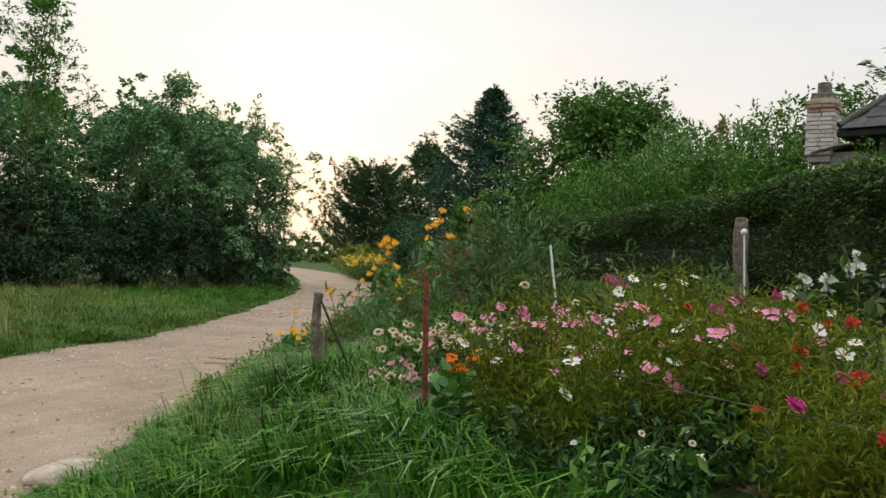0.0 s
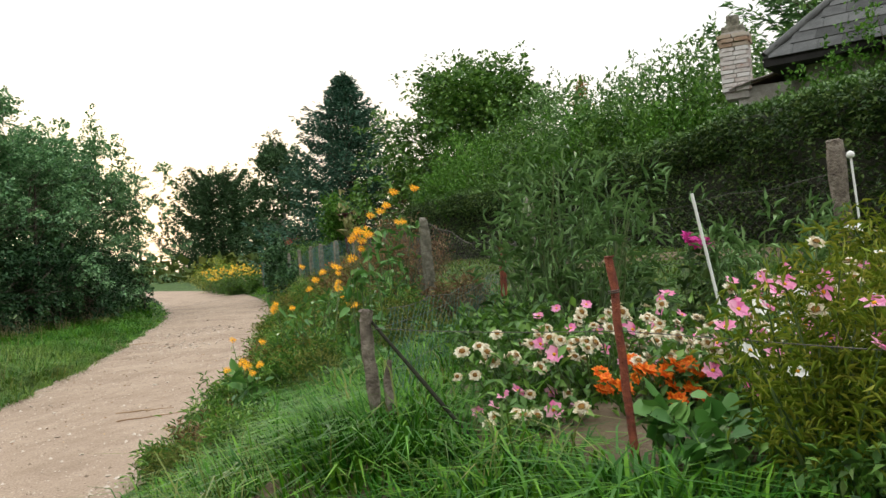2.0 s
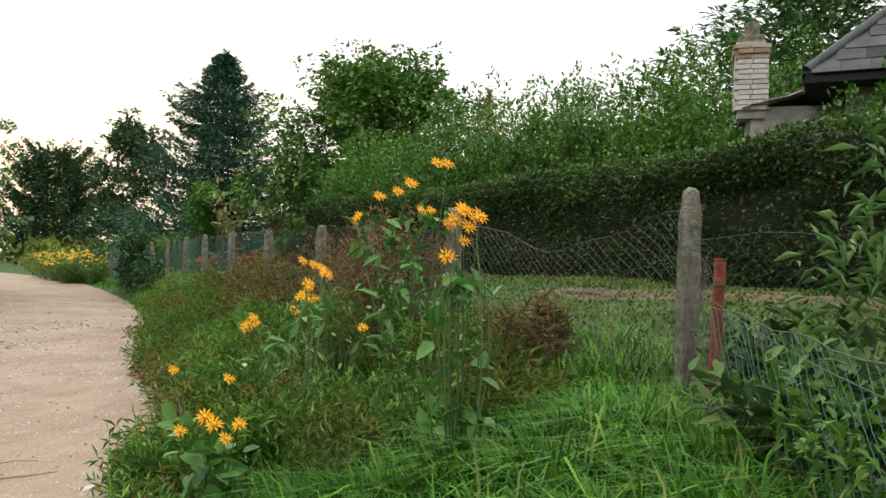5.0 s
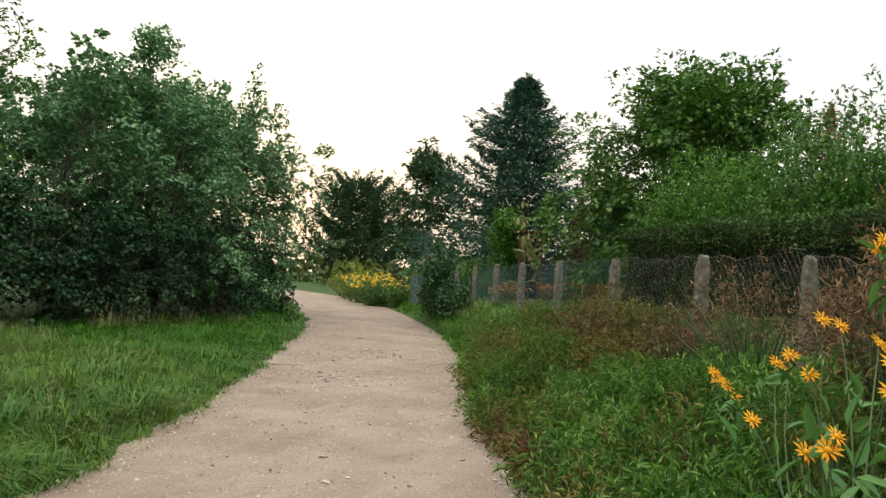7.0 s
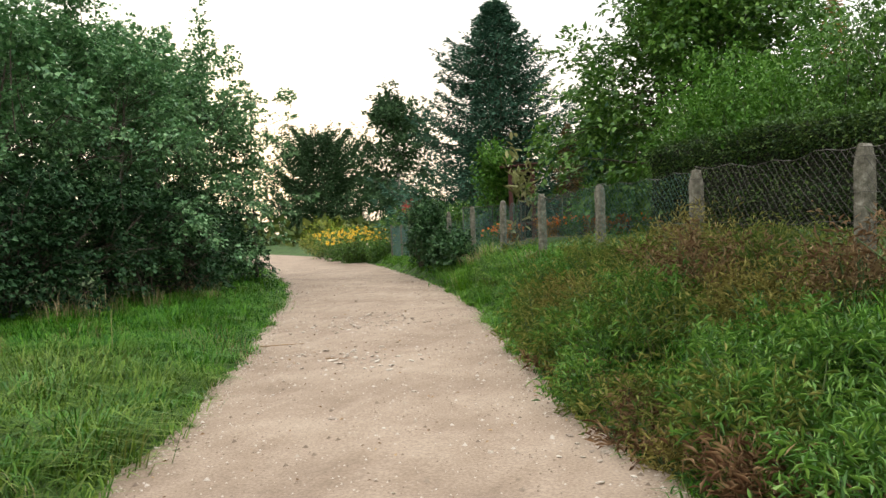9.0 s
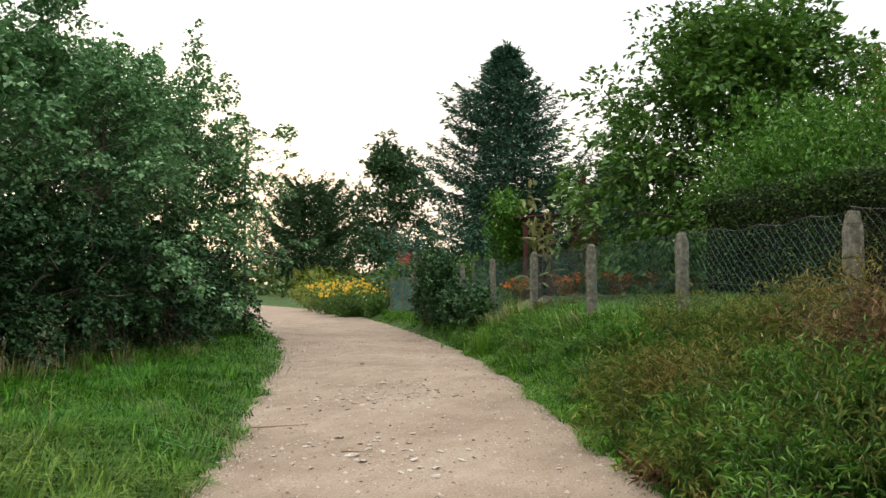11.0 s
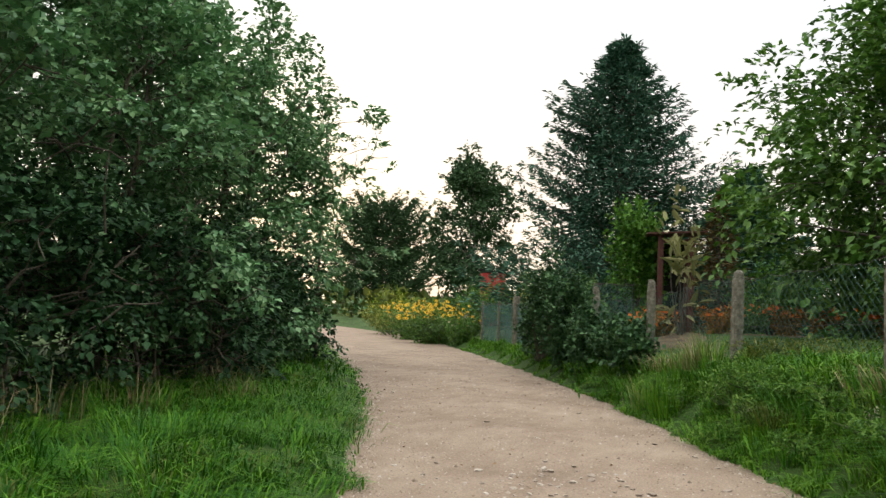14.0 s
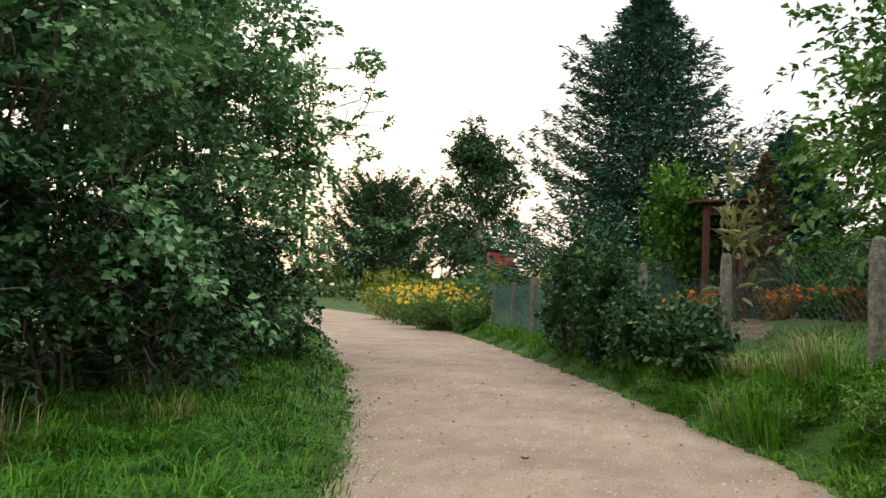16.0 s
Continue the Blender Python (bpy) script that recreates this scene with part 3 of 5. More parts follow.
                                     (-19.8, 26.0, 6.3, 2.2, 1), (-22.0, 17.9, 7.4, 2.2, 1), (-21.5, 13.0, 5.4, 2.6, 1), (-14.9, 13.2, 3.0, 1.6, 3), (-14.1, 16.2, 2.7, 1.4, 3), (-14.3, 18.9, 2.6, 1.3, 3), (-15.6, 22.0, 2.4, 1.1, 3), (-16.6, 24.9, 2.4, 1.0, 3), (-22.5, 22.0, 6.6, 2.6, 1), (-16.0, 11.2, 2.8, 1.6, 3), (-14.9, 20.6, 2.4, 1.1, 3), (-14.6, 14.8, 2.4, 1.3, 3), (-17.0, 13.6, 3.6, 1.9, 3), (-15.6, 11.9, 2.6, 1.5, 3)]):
    broad_tree("thicket_tree", "dense young broadleaved tree with dark green leaves beside the verge", x, y, h * (0.86 if y < 16.5 and h > 5 else 1.0), r, 18000 if i < 2 else 27000 if i < 5 else 7500, 0.11 if i < 2 else 0.096 if i < 5 else 0.17 if i < 11 or i == 16 else 0.09, M_BIRCH if h > 5 else M_UNDERSHADE, trunk=0.08 if h > 5 else 0.03, low=0.2 if i in (3, 4) else 0.12 if h > 5 else 0.04, spires=(7 if y < 16.5 else 10) if h > 5 else 2, seed=10 + i, stems=s, group="thicket trees", clump=0.3, aspect=0.78, limbs=34)
broad_tree("sapling", "tall slender sapling with yellowing leaves above the thicket", -15.3, 12.9, 9.6, 1.7, 8500, 0.10, M_LIGHTLEAF, M_BARK, trunk=0.04, low=0.3, seed=43, clump=0.3, spires=3, limbs=26)
broad_tree("thicket_tree", "dense young broadleaved tree with dark green leaves beside the verge", -16.7, 23.9, 4.9, 1.6, 15000, 0.09, M_BIRCH, trunk=0.05, low=0.05, spires=3, seed=37, stems=2, group="thicket trees", clump=0.3, aspect=0.78, limbs=40)
broad_tree("sapling", "thin sapling with sparse pale leaves at the end of the thicket", -16.2, 26.0, 6.5, 1.7, 4000, 0.11, M_BIRCH, trunk=0.05, low=0.25, seed=41, clump=0.22)
conifer("spruce", "tall broad blue-green spruce behind the gardens", -11.95, 39.0, 10.2, 5.3, M_SPRUCE, 3, 440, 165, 0.21, low=0.02, shape=0.84, upturn=0.26)
conifer("spruce", "smaller dark spruce beside the tall spruce", -13.6, 42.0, 3.6, 1.6, M_SPRUCE, 4, 200, 130, 0.2, upturn=0.3)
conifer("spruce", "dark spruce close behind the tall one", -7.8, 41.0, 5.9, 3.4, M_SPRUCE, 5, 340, 190, 0.24, upturn=0.16)
broad_tree("slim_tree", "slim dark tree with a pale trunk behind the flowers", -26.3, 63.0, 13.2, 2.5, 26000, 0.25, M_PINE, M_PALEBARK, 0.2, 0.24, seed=51, clump=0.62, limbs=120, squash=0.5)
conifer("pine", "round-topped dark pine in the distance", -53.0, 104.0, 13.9, 9.0, M_PINE, 7, 240, 200, 0.5, 0.06, 0.32, upturn=0.45)
broad_tree("walnut_tree", "large spreading tree with big bright green leaves", -3.3, 28.6, 8.1, 3.7, 42000, 0.185, M_OAK, trunk=0.2, low=0.1, seed=61, clump=0.6, squash=0.55, limbs=84)
broad_tree("orchard_tree", "broad leafy garden tree behind the hedge", -3.2, 34.5, 4.4, 2.2, 6000, 0.2, M_OAK, trunk=0.15, low=0.06, seed=62, clump=0.5, limbs=44)
conifer("cypress", "narrow golden brown conifer among the shrubs", 0.5, 33.0, 7.2, 1.7, M_AUTUMN, 8, 120, 40, 0.2)
conifer("cypress", "small golden brown conifer behind the red hut", -8.4, 35.5, 4.2, 1.1, M_GOLDEN, 12, 90, 40, 0.16)
conifer("pine", "tall pine with long green needles behind the house", 8.4, 21.0, 8.0, 5.2, M_GREENPINE, 9, 220, 110, 0.26, 0.1, 0.6, upturn=0.3)
broad_tree("garden_tree", "tall green tree beside the house", 12.5, 17.5, 7.6, 2.8, 7000, 0.16, M_OAK, trunk=0.15, seed=64, clump=0.4)


# ---- hedge ----
HEDGE = [(6.6, -0.5), (5.4, 2.6), (4.5, 5.4), (3.8, 8.1), (2.6, 10.8), (1.2, 13.7), (-1.4, 17.4), (-4.3, 21.2)]


def hedge():
    rng = np.random.default_rng(5)
    root = thing("hedge", "long trimmed dark green hedge with brown twigs showing along its side", "hedge")
    pts = np.array(HEDGE)
    s = np.concatenate([[0], np.cumsum(np.hypot(*np.diff(pts, axis=0).T))])
    L = s[-1]
    u = np.arange(0, L, 0.25)
    cx, cy = np.interp(u, s, pts[:, 0]), np.interp(u, s, pts[:, 1])
    d = unit(np.stack([np.gradient(cx), np.gradient(cy), 0 * cx], 1))
    nrm = np.stack([d[:, 1], -d[:, 0], 0 * cx], 1)
    if (nrm[0] @ np.array([-1, -0.3, 0])) < 0:
        nrm = -nrm
    prof = np.array([(0, 0.0), (0.04, 0.5), (0.02, 1.2), (0.05, 1.5), (-0.1, 1.68), (-0.55, 1.76), (-1.0, 1.68), (-1.1, 1.0), (-1.1, 0.0)])
    z0 = ground_z(cx, cy) - 0.05
    ring = []
    for k, (o, h) in enumerate(prof):
        wv = 0.07 * wob(u, h * 3 + u * 0, 1.3, k * 0.0)
        ring.append(np.stack([cx + nrm[:, 0] * (o + wv), cy + nrm[:, 1] * (o + wv), z0 + h * (1 + 0.03 * np.sin(u * 0.9) + 0.012 * np.sin(u * 3.3))], 1))
    v = np.stack(ring, 1)
    m = len(prof)
    i, j = np.meshgrid(np.arange(len(u) - 1), np.arange(m - 1), indexing="ij")
    k = (i * m + j).ravel()
    # one near-black sheet: inner twigs with the shade between them put into its colour
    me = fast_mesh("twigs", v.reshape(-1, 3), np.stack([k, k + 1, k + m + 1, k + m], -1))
    part("shade_core", me, M_HEDGECORE, root, "near-black inner sheet for twigs and the shade between them")
    n = 105000
    a, b = rng.uniform(0, len(u) - 1.01, n), rng.uniform(0, 6.3, n)
    ia, ib = a.astype(int), b.astype(int)
    fa, fb = (a - ia)[:, None], (b - ib)[:, None]
    p = (v[ia, ib] * (1 - fa) + v[ia + 1, ib] * fa) * (1 - fb) + (v[ia, ib + 1] * (1 - fa) + v[ia + 1, ib + 1] * fa) * fb
    out = nrm[ia] * np.where(ib < 4, 1.0, 0.15)[:, None] + np.array([0, 0, 1]) * np.where(ib < 4, 0.2, 1.0)[:, None]
    keep = rng.random(n) < np.clip(0.72 + 0.3 * wob(a * 0.25, p[:, 2] * 1.5, 2.2) + (ib > 3) * 0.4, 0.2, 1)
    p, out = p[keep], out[keep]
    lump = np.clip(0.5 + 0.5 * wob(p[:, 0] * 3 + p[:, 1] * 2, p[:, 2] * 4, 1.9), 0, 1)
    p = p + out * (rng.uniform(-0.03, 0.06, len(p)) + 0.11 * lump)[:, None]
    # leaves that point upwards take the brighter top material
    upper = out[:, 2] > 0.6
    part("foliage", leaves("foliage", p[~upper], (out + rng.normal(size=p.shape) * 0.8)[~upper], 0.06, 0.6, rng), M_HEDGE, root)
    part("foliage_top", leaves("foliage_top", p[upper], (out + rng.normal(size=p.shape) * 0.8)[upper], 0.06, 0.6, rng), M_HEDGETOP, root, "brighter green leaves on the top")


hedge()


def shrub_row():
    rng = np.random.default_rng(8)
    for k, (x, y, w, h, m, lab) in enumerate([(6.9, 8.4, 2.6, 2.9, M_OAK, "overgrown green shrub by the house"), (3.1, 14.2, 2.6, 3.1, M_OAK, "leafy shrub behind the hedge"), (1.9, 17.2, 3.2, 3.5, M_WILLOW, "grey-green shrub with upright shoots"),
                                              (0.3, 19.8, 3.4, 3.9, M_WILLOW, "tall grey-green shrub with upright shoots"), (-1.7, 22.4, 3.4, 3.7, M_LIGHTLEAF, "bright green leafy shrub behind the hedge"), (-3.0, 24.4, 3.2, 3.6, M_LIGHTLEAF, "bright green leafy shrub behind the hedge"),
                                              (4.6, 16.2, 3.2, 3.9, M_OAK, "leafy shrub behind the hedge"), (3.6, 20.0, 3.6, 4.6, M_WILLOW, "tall grey-green shrub with upright shoots"), (6.3, 16.0, 3.0, 4.0, M_OAK, "leafy shrub beside the chimney")]):
        bush("shrub", lab, x, y, w, w, h, 8500, 0.125, m, 80 + k, twigs=46, ragged=0.3, aspect=0.42)


shrub_row()
for k, (x, y, h) in enumerate(((-4.1, 21.4, 2.4), (-3.4, 20.6, 2.9), (-2.6, 19.5, 2.7), (-1.6, 18.2, 3.1), (-0.6, 17.0, 2.8), (0.4, 15.8, 3.1), (1.3, 14.4, 2.7), (2.1, 13.0, 2.6))):
    bush("overgrown_shrub", "bright green shrub grown up behind the hedge", x + 0.85, y + 0.45, 2.0, 1.7, h, 7000, 0.1, M_LIGHTLEAF if k % 3 else M_OAK, 180 + k, twigs=34, ragged=0.3, aspect=0.5, rot=40)
bush("climbing_vine", "leafy vine hanging over the cottage eaves", 5.3, 9.75, 2.2, 0.7, 2.75, 6000, 0.075, M_LIGHTLEAF, 95, "climber", 0.6, rot=-24, twigs=30)
bush("climbing_vine", "leafy vine with yellowing leaves against the cottage wall", 7.4, 8.9, 2.4, 0.7, 2.9, 5600, 0.075, M_OAK, 96, "climber", 0.6, rot=-24, twigs=30)


# ---- fence ----
def mesh_panel(name, a, b, za, zb, h, material, parent, seed, cell=0.05, sag=0.0, bulge=0.04, wire=0.0013, green=False):
    """Chain-link between two posts: crossing diagonal wires with slack."""
    rng = np.random.default_rng(seed)
    a, b = np.array(a, float), np.array(b, float)
    L = np.linalg.norm(b - a)
    d, nrm = (b - a) / L, np.array([-(b - a)[1], (b - a)[0]]) / L
    lines = []
    step = cell * 1.414
    ph = rng.uniform(0, 6, 4)

    def place(u, w):
        top = 1 - sag * np.sin(np.pi * np.clip(u / L, 0, 1)) ** 2 - 0.02 * np.sin(u * 9 + ph[0])
        off = bulge * np.sin(u * 2.1 + ph[1]) * np.sin(w * 2.5 + ph[2]) + 0.01 * np.sin(u * 13 + w * 9)
        z = za + (zb - za) * u / L + w * top
        return np.stack([a[0] + d[0] * u + nrm[0] * off, a[1] + d[1] * u + nrm[1] * off, z], -1)
    for sgn in (1, -1):
        for c in np.arange(-h, L, step):
            u0, w0, u1, w1 = c, 0.0, c + h, h
            if u0 < 0:
                w0, u0 = -c, 0.0
            if u1 > L:
                w1, u1 = L - c, L
            if w1 - w0 < 0.03:
                continue
            t = np.linspace(0, 1, max(3, int((w1 - w0) / 0.12)))
            u, w = u0 + (u1 - u0) * t, w0 + (w1 - w0) * t
            if sgn < 0:
                w = h - w
            lines.append((place(u, w), np.full(len(t), wire * (1.15 if sgn > 0 else 0.7))))
    u = np.linspace(0, L, 16)
    part("tension_wire", tubes("tension_wire", [(place(u, np.full(16, h)), np.full(16, wire * 1.6))], 4), M_WIRE, parent)
    part("tension_wire", tubes("tension_wire", [(place(u, np.full(16, h * 0.45)), np.full(16, wire * 1.3))], 4), M_WIRE, parent)
    return part(name, tubes(name, lines, 3), material, parent, kind="stuff")


def concrete_post(x, y, top, w=0.13, lean=(0, 0), seed=0):
    rng = np.random.default_rng(seed)
    z0 = float(ground_z(x, y))
    h = top - z0 + 0.1
    root = thing("fence_post", "weathered concrete fence post with a rounded top and lichen", "fence post", pose(x, y, z0 - 0.1, lean[0], lean[1], 28 + rng.normal() * 4), "concrete fence posts")
    bm = bmesh.new()
    box(bm, (w, w * 0.92, h), (0, 0, h / 2))
    bmesh.ops.subdivide_edges(bm, edges=[e for e in bm.edges if abs(e.verts[0].co.z - e.verts[1].co.z) > 0.1], cuts=7)
    bmesh.ops.bevel(bm, geom=list(bm.edges), offset=0.012, segments=1, affect="EDGES")
    for v in bm.verts:
        if v.co.z > h - 0.03:
            v.co.x *= 0.72
            v.co.y *= 0.72
        v.co += Vector(rng.normal(size=3) * 0.0022)
    top_f = [f for f in bm.faces if f.calc_center_median().z > h - 0.006]
    bmesh.ops.inset_region(bm, faces=top_f, thickness=0.02, depth=0.016)
    part("shaft", bm, M_CONCRETE, root)
    ln = []
    for k in (0.35, 0.72, 1.0):
        z = 0.12 + (h - 0.2) * k
        s = w * 0.5 + 0.004
        ln.append((np.array([(s, s, z), (-s, s, z), (-s, -s, z), (s, -s, z), (s, s, z)]), np.full(5, 0.0022)))
    for one in ln:
        part("tie_wire", tubes("tie_wire", [one], 4), M_WIRE, root)
    return root


for i, (x, y) in enumerate(POSTS):
    concrete_post(x, y, [1.86, 1.83, 1.8, 1.87, 1.865, 1.885, 1.885, 1.9, 1.87, 1.82, 1.76, 1.7][i], 0.10 if i < 3 else 0.12, seed=i, lean=[(0, 1), (1, -2), (0, 0), (0, 1.5), (1, 0), (0, 0), (0, 0), (0, 1), (0, 0), (0, 0), (1, 2), (0, 0)][i])
for i in range(len(POSTS) - 1):
    a, b = POSTS[i], POSTS[i + 1]
    root = thing("fence_mesh", ["sagging rusty chain-link mesh strung between two concrete posts", "green coated chain-link mesh strung between two concrete posts"][i > 3], "fence", group="fence panels")
    zs = [float(ground_z(*p)) + 0.02 for p in (a, b)]
    mesh_panel("wire_mesh", a, b, *zs, [0.98, 0.95, 1.0, 1.0, 0.98, 0.98, 1.02, 1.1, 1.1, 1.1, 1.1][i], M_GREENMESH if i > 3 else M_WIRE, root, i, cell=0.05 if i < 2 else 0.07, sag=[0.22, 0.12, 0.05, 0.04, 0.03, 0.02][min(i, 5)], wire=[0.0019, 0.0019, 0.0019, 0.0018][min(i // 2, 3)])


# ---- house ----
def house():
    W, pitch = 6.2, 44.5
    z0 = 1.07
    root = thing("house", "small rendered cottage with a grey shingled hip roof behind the hedge", "house", pose(4.1, 10.5, z0, 0, 0, -24))
    eave = 3.92 - z0
    part("wall", box(bmesh.new(), (W - 0.9, W - 0.9, eave), (W / 2, W / 2, eave / 2)), M_RENDER, root)
    part("soffit", box(bmesh.new(), (W, W, 0.05), (W / 2, W / 2, eave - 0.02)), M_DARKBOARD, root)
    part("fascia", box(bmesh.new(), (W + 0.04, W + 0.04, 0.08), (W / 2, W / 2, eave - 0.085)), M_DARKBOARD, root)
    bm = bmesh.new()
    hz = W / 2 * math.tan(radians(pitch))
    base = [bm.verts.new(c) for c in ((0, 0, eave + 0.01), (W, 0, eave + 0.01), (W, W, eave + 0.01), (0, W, eave + 0.01))]
    top = bm.verts.new((W / 2, W / 2, eave + hz))
    for k in range(4):
        bm.faces.new((base[k], base[(k + 1) % 4], top))
    bm.faces.new(base[::-1])
    rf = part("roof", bm, M_ROOF, root)
    rng = random.Random(4)
    bm = bmesh.new()
    box(bm, (0.33, 0.30, 0.012), bevel=0.004)
    me = bpy.data.meshes.new("shingle")
    bm.to_mesh(me)
    bm.free()
    me.materials.append(M_ROOF)
    c, sn = math.cos(radians(pitch)), math.sin(radians(pitch))
    for side in range(2):
        for r in range(14):
            d = 0.08 + r * 0.26
            inset = d * c
            n = int((W - 2 * inset) / 0.335)
            for q in range(n):
                x = inset + 0.17 + q * 0.335 + (0.1 if r % 2 else 0)
                if x > W - inset - 0.1:
                    continue
                p = new("shingle", me)
                p.parent = rf
                h = eave + 0.035 + d * sn
                if side == 0:
                    p.matrix_basis = pose(x, inset, h, pitch - 3, 0, rng.uniform(-1, 1))
                else:
                    p.matrix_basis = Matrix.Translation((inset, x, h)) @ Euler((0, 0, radians(-90))).to_matrix().to_4x4() @ Euler((radians(pitch - 3), 0, 0)).to_matrix().to_4x4()
    for e in (((0, 0), 1), ((W, 0), 1), ((0, W), 1)):
        a = np.array([e[0][0], e[0][1], eave + 0.05])
        part("hip_cap", tubes("hip_cap", [(np.array([a, [W / 2, W / 2, eave + hz + 0.05]]), [0.06, 0.06])], 6), M_ROOF, rf)
    return root


house()


def chimney():
    x, y = 3.9, 12.0
    root = thing("chimney_annex", "low rendered annex with broken clay tiles and a limewashed brick chimney", "outbuilding", pose(x, y, 1.33, 0, 0, -14))
    root.scale = (0.88, 0.88, 1.0)
    part("wall", box(bmesh.new(), (1.4, 1.5, 2.42), (0.70, 0.62, 1.21)), M_RENDER, root)
    core = part("chimney_body", box(bmesh.new(), (0.42, 0.38, 1.1), (0, 0, 2.8)), M_MORTAR, root, "brick stack with peeling limewash")
    rng = random.Random(9)
    bm = bmesh.new()
    box(bm, (0.225, 0.11, 0.062), bevel=0.006)
    me = bpy.data.meshes.new("brick")
    bm.to_mesh(me)
    bm.free()
    me.materials.append(M_BRICK)
    me2 = me.copy()
    me2.materials[0] = M_REDBRICK
    for r in range(13):
        z = 2.40 + r * 0.073
        big = 0.03 if r in (11, 12) else 0.0
        mm = me2 if r >= 10 else me
        odd = r % 2
        for side in range(4):
            for c in range(2):
                p = new("brick", mm)
                p.parent = core
                wx, wy = 0.25 + big, 0.23 + big
                o = (c - 0.5) * 0.237 + (0.02 if odd else -0.02)
                pos = [(o, -wy + 0.045, z), (o, wy - 0.045, z), (-wx + 0.045, o * 0.8, z), (wx - 0.045, o * 0.8, z)][side]
                p.matrix_basis = pose(pos[0] + rng.uniform(-.004, .004), pos[1] + rng.uniform(-.004, .004), z, 0, 0, (0 if side < 2 else 90) + rng.uniform(-2.5, 2.5))
    bm = bmesh.new()
    box(bm, (0.40, 0.38, 0.12), (0, 0, 3.39), bevel=0.02)
    part("cap", bm, M_CONCRETE, root, "grey mortar cap")
    bm = bmesh.new()
    box(bm, (0.22, 0.22, 0.22), (0, 0, 3.53), bevel=0.02)
    part("chimney_pot", bm, M_CONCRETE, root, "square grey pot")
    roofp = part("roof", box(bmesh.new(), (1.6, 1.7, 0.04), (0.66, 0.62, 2.56), Matrix.Rotation(radians(-14), 4, "Y")), M_TILE, root)
    bm = bmesh.new()
    box(bm, (0.24, 0.36, 0.02), bevel=0.006)
    me = bpy.data.meshes.new("tile")
    bm.to_mesh(me)
    bm.free()
    me.materials.append(M_TILE)
    for r in range(6):
        for c in range(7):
            p = new("tile", me)
            p.parent = roofp
            p.matrix_basis = pose(-0.04 + c * 0.225, -0.14 + r * 0.29, 2.42 + c * 0.056 + rng.uniform(0, 0.03), 7 + rng.uniform(-3, 3), -14 + rng.uniform(-6, 6), rng.uniform(-12, 12))
    return root


chimney()


# ---- far things ----
def small_shed(name, label, x, y, w, d, h, rz, wallm, roofm, roofh=0.25):
    root = thing(name, label, "shed", pose(x, y, float(ground_z(x, y)), 0, 0, rz))
    n = max(4, int(w / 0.14))
    wall = part("wall", box(bmesh.new(), (w - 0.04, d - 0.04, h), (0, 0, h / 2)), wallm, root)
    bm = bmesh.new()
    box(bm, (w / n * 0.94, 0.02, h), bevel=0.003)
    me = bpy.data.meshes.new("board")
    bm.to_mesh(me)
    bm.free()
    me.materials.append(wallm)
    for s in (-1, 1):
        for k in range(n):
            b = new("board", me)
            b.parent = wall
            b.matrix_basis = pose(-w / 2 + (k + 0.5) * w / n, s * (d / 2 - 0.01), h / 2)
    part("roof", box(bmesh.new(), (w + 0.3, d + 0.3, 0.06), (0, 0, h + roofh * 0.3), Matrix.Rotation(radians(7), 4, "Y"), 0.01), roofm, root)
    return root


def shelter():
    x, y = -9.15, 30.8
    z0 = float(ground_z(x, y))
    h = 3.3 - z0
    root = thing("garden_shelter", "open dark red wooden shelter with flat board roof beside a climber", "shed", pose(x, y, z0, 0, 0, 14))
    bm = bmesh.new()
    box(bm, (0.13, 0.13, h), bevel=0.012)
    me = bpy.data.meshes.new("upright")
    bm.to_mesh(me)
    bm.free()
    me.materials.append(M_DARKWOOD)
    for px, py in ((-0.36, -0.36), (0.36, -0.36), (-0.36, 0.36), (0.36, 0.36)):
        o = new("upright", me)
        o.parent = root
        o.matrix_basis = pose(px, py, h / 2 - 0.02, 0, 0, 0)
    for pz in (0.5, h - 0.15):
        part("rail", box(bmesh.new(), (0.59, 0.05, 0.1), (0, -0.34, pz), None, 0.006), M_DARKWOOD, root)
    part("back_panel", box(bmesh.new(), (0.58, 0.03, h - 0.2), (0, 0.36, h / 2 - 0.06)), M_DARKBOARD, root)
    for k in range(7):
        part("roof_board", box(bmesh.new(), (0.185, 1.15, 0.04), (-0.6 + k * 0.2, 0, h + 0.01 + 0.012 * k), Matrix.Rotation(radians(-3), 4, "Y"), 0.006), M_DARKWOOD, root)


shelter()
small_shed("hut", "small bright red wooden hut with a dark flat roof", -20.85, 52.0, 1.2, 1.2, 2.75, 25, M_REDPAINT, M_DARKBOARD)
bush("climber", "bright green climbing plant heaped over the dark hut", -10.1, 31.2, 1.25, 1.3, 3.0, 5200, 0.13, M_LIGHTLEAF, 91, aspect=0.7)
bush("ivy", "dark glossy ivy smothering a fence post", -9.1, 23.6, 2.0, 0.8, 0.68, 5000, 0.085, M_IVY, 92, "climber", 0.8, rot=-62, twigs=26)
bush("ivy", "dark ragged ivy along the fence mesh", -9.95, 25.0, 1.1, 0.45, 0.85, 3600, 0.085, M_IVY, 97, "climber", 0.8, rot=-62, twigs=26, ragged=0.5)
bush("ivy", "tall dark glossy ivy smothering the fence mesh", -10.75, 26.4, 1.5, 0.8, 1.6, 6000, 0.085, M_IVY, 93, "climber", 0.8, rot=-62, twigs=26, ragged=0.5)
bush("ivy", "tall dark glossy ivy smothering the fence mesh", -11.6, 27.9, 2.0, 0.6, 1.95, 7500, 0.09, M_IVY, 94, "climber", 0.8, rot=-62, twigs=30)


def backdrop_and_screen_woods():
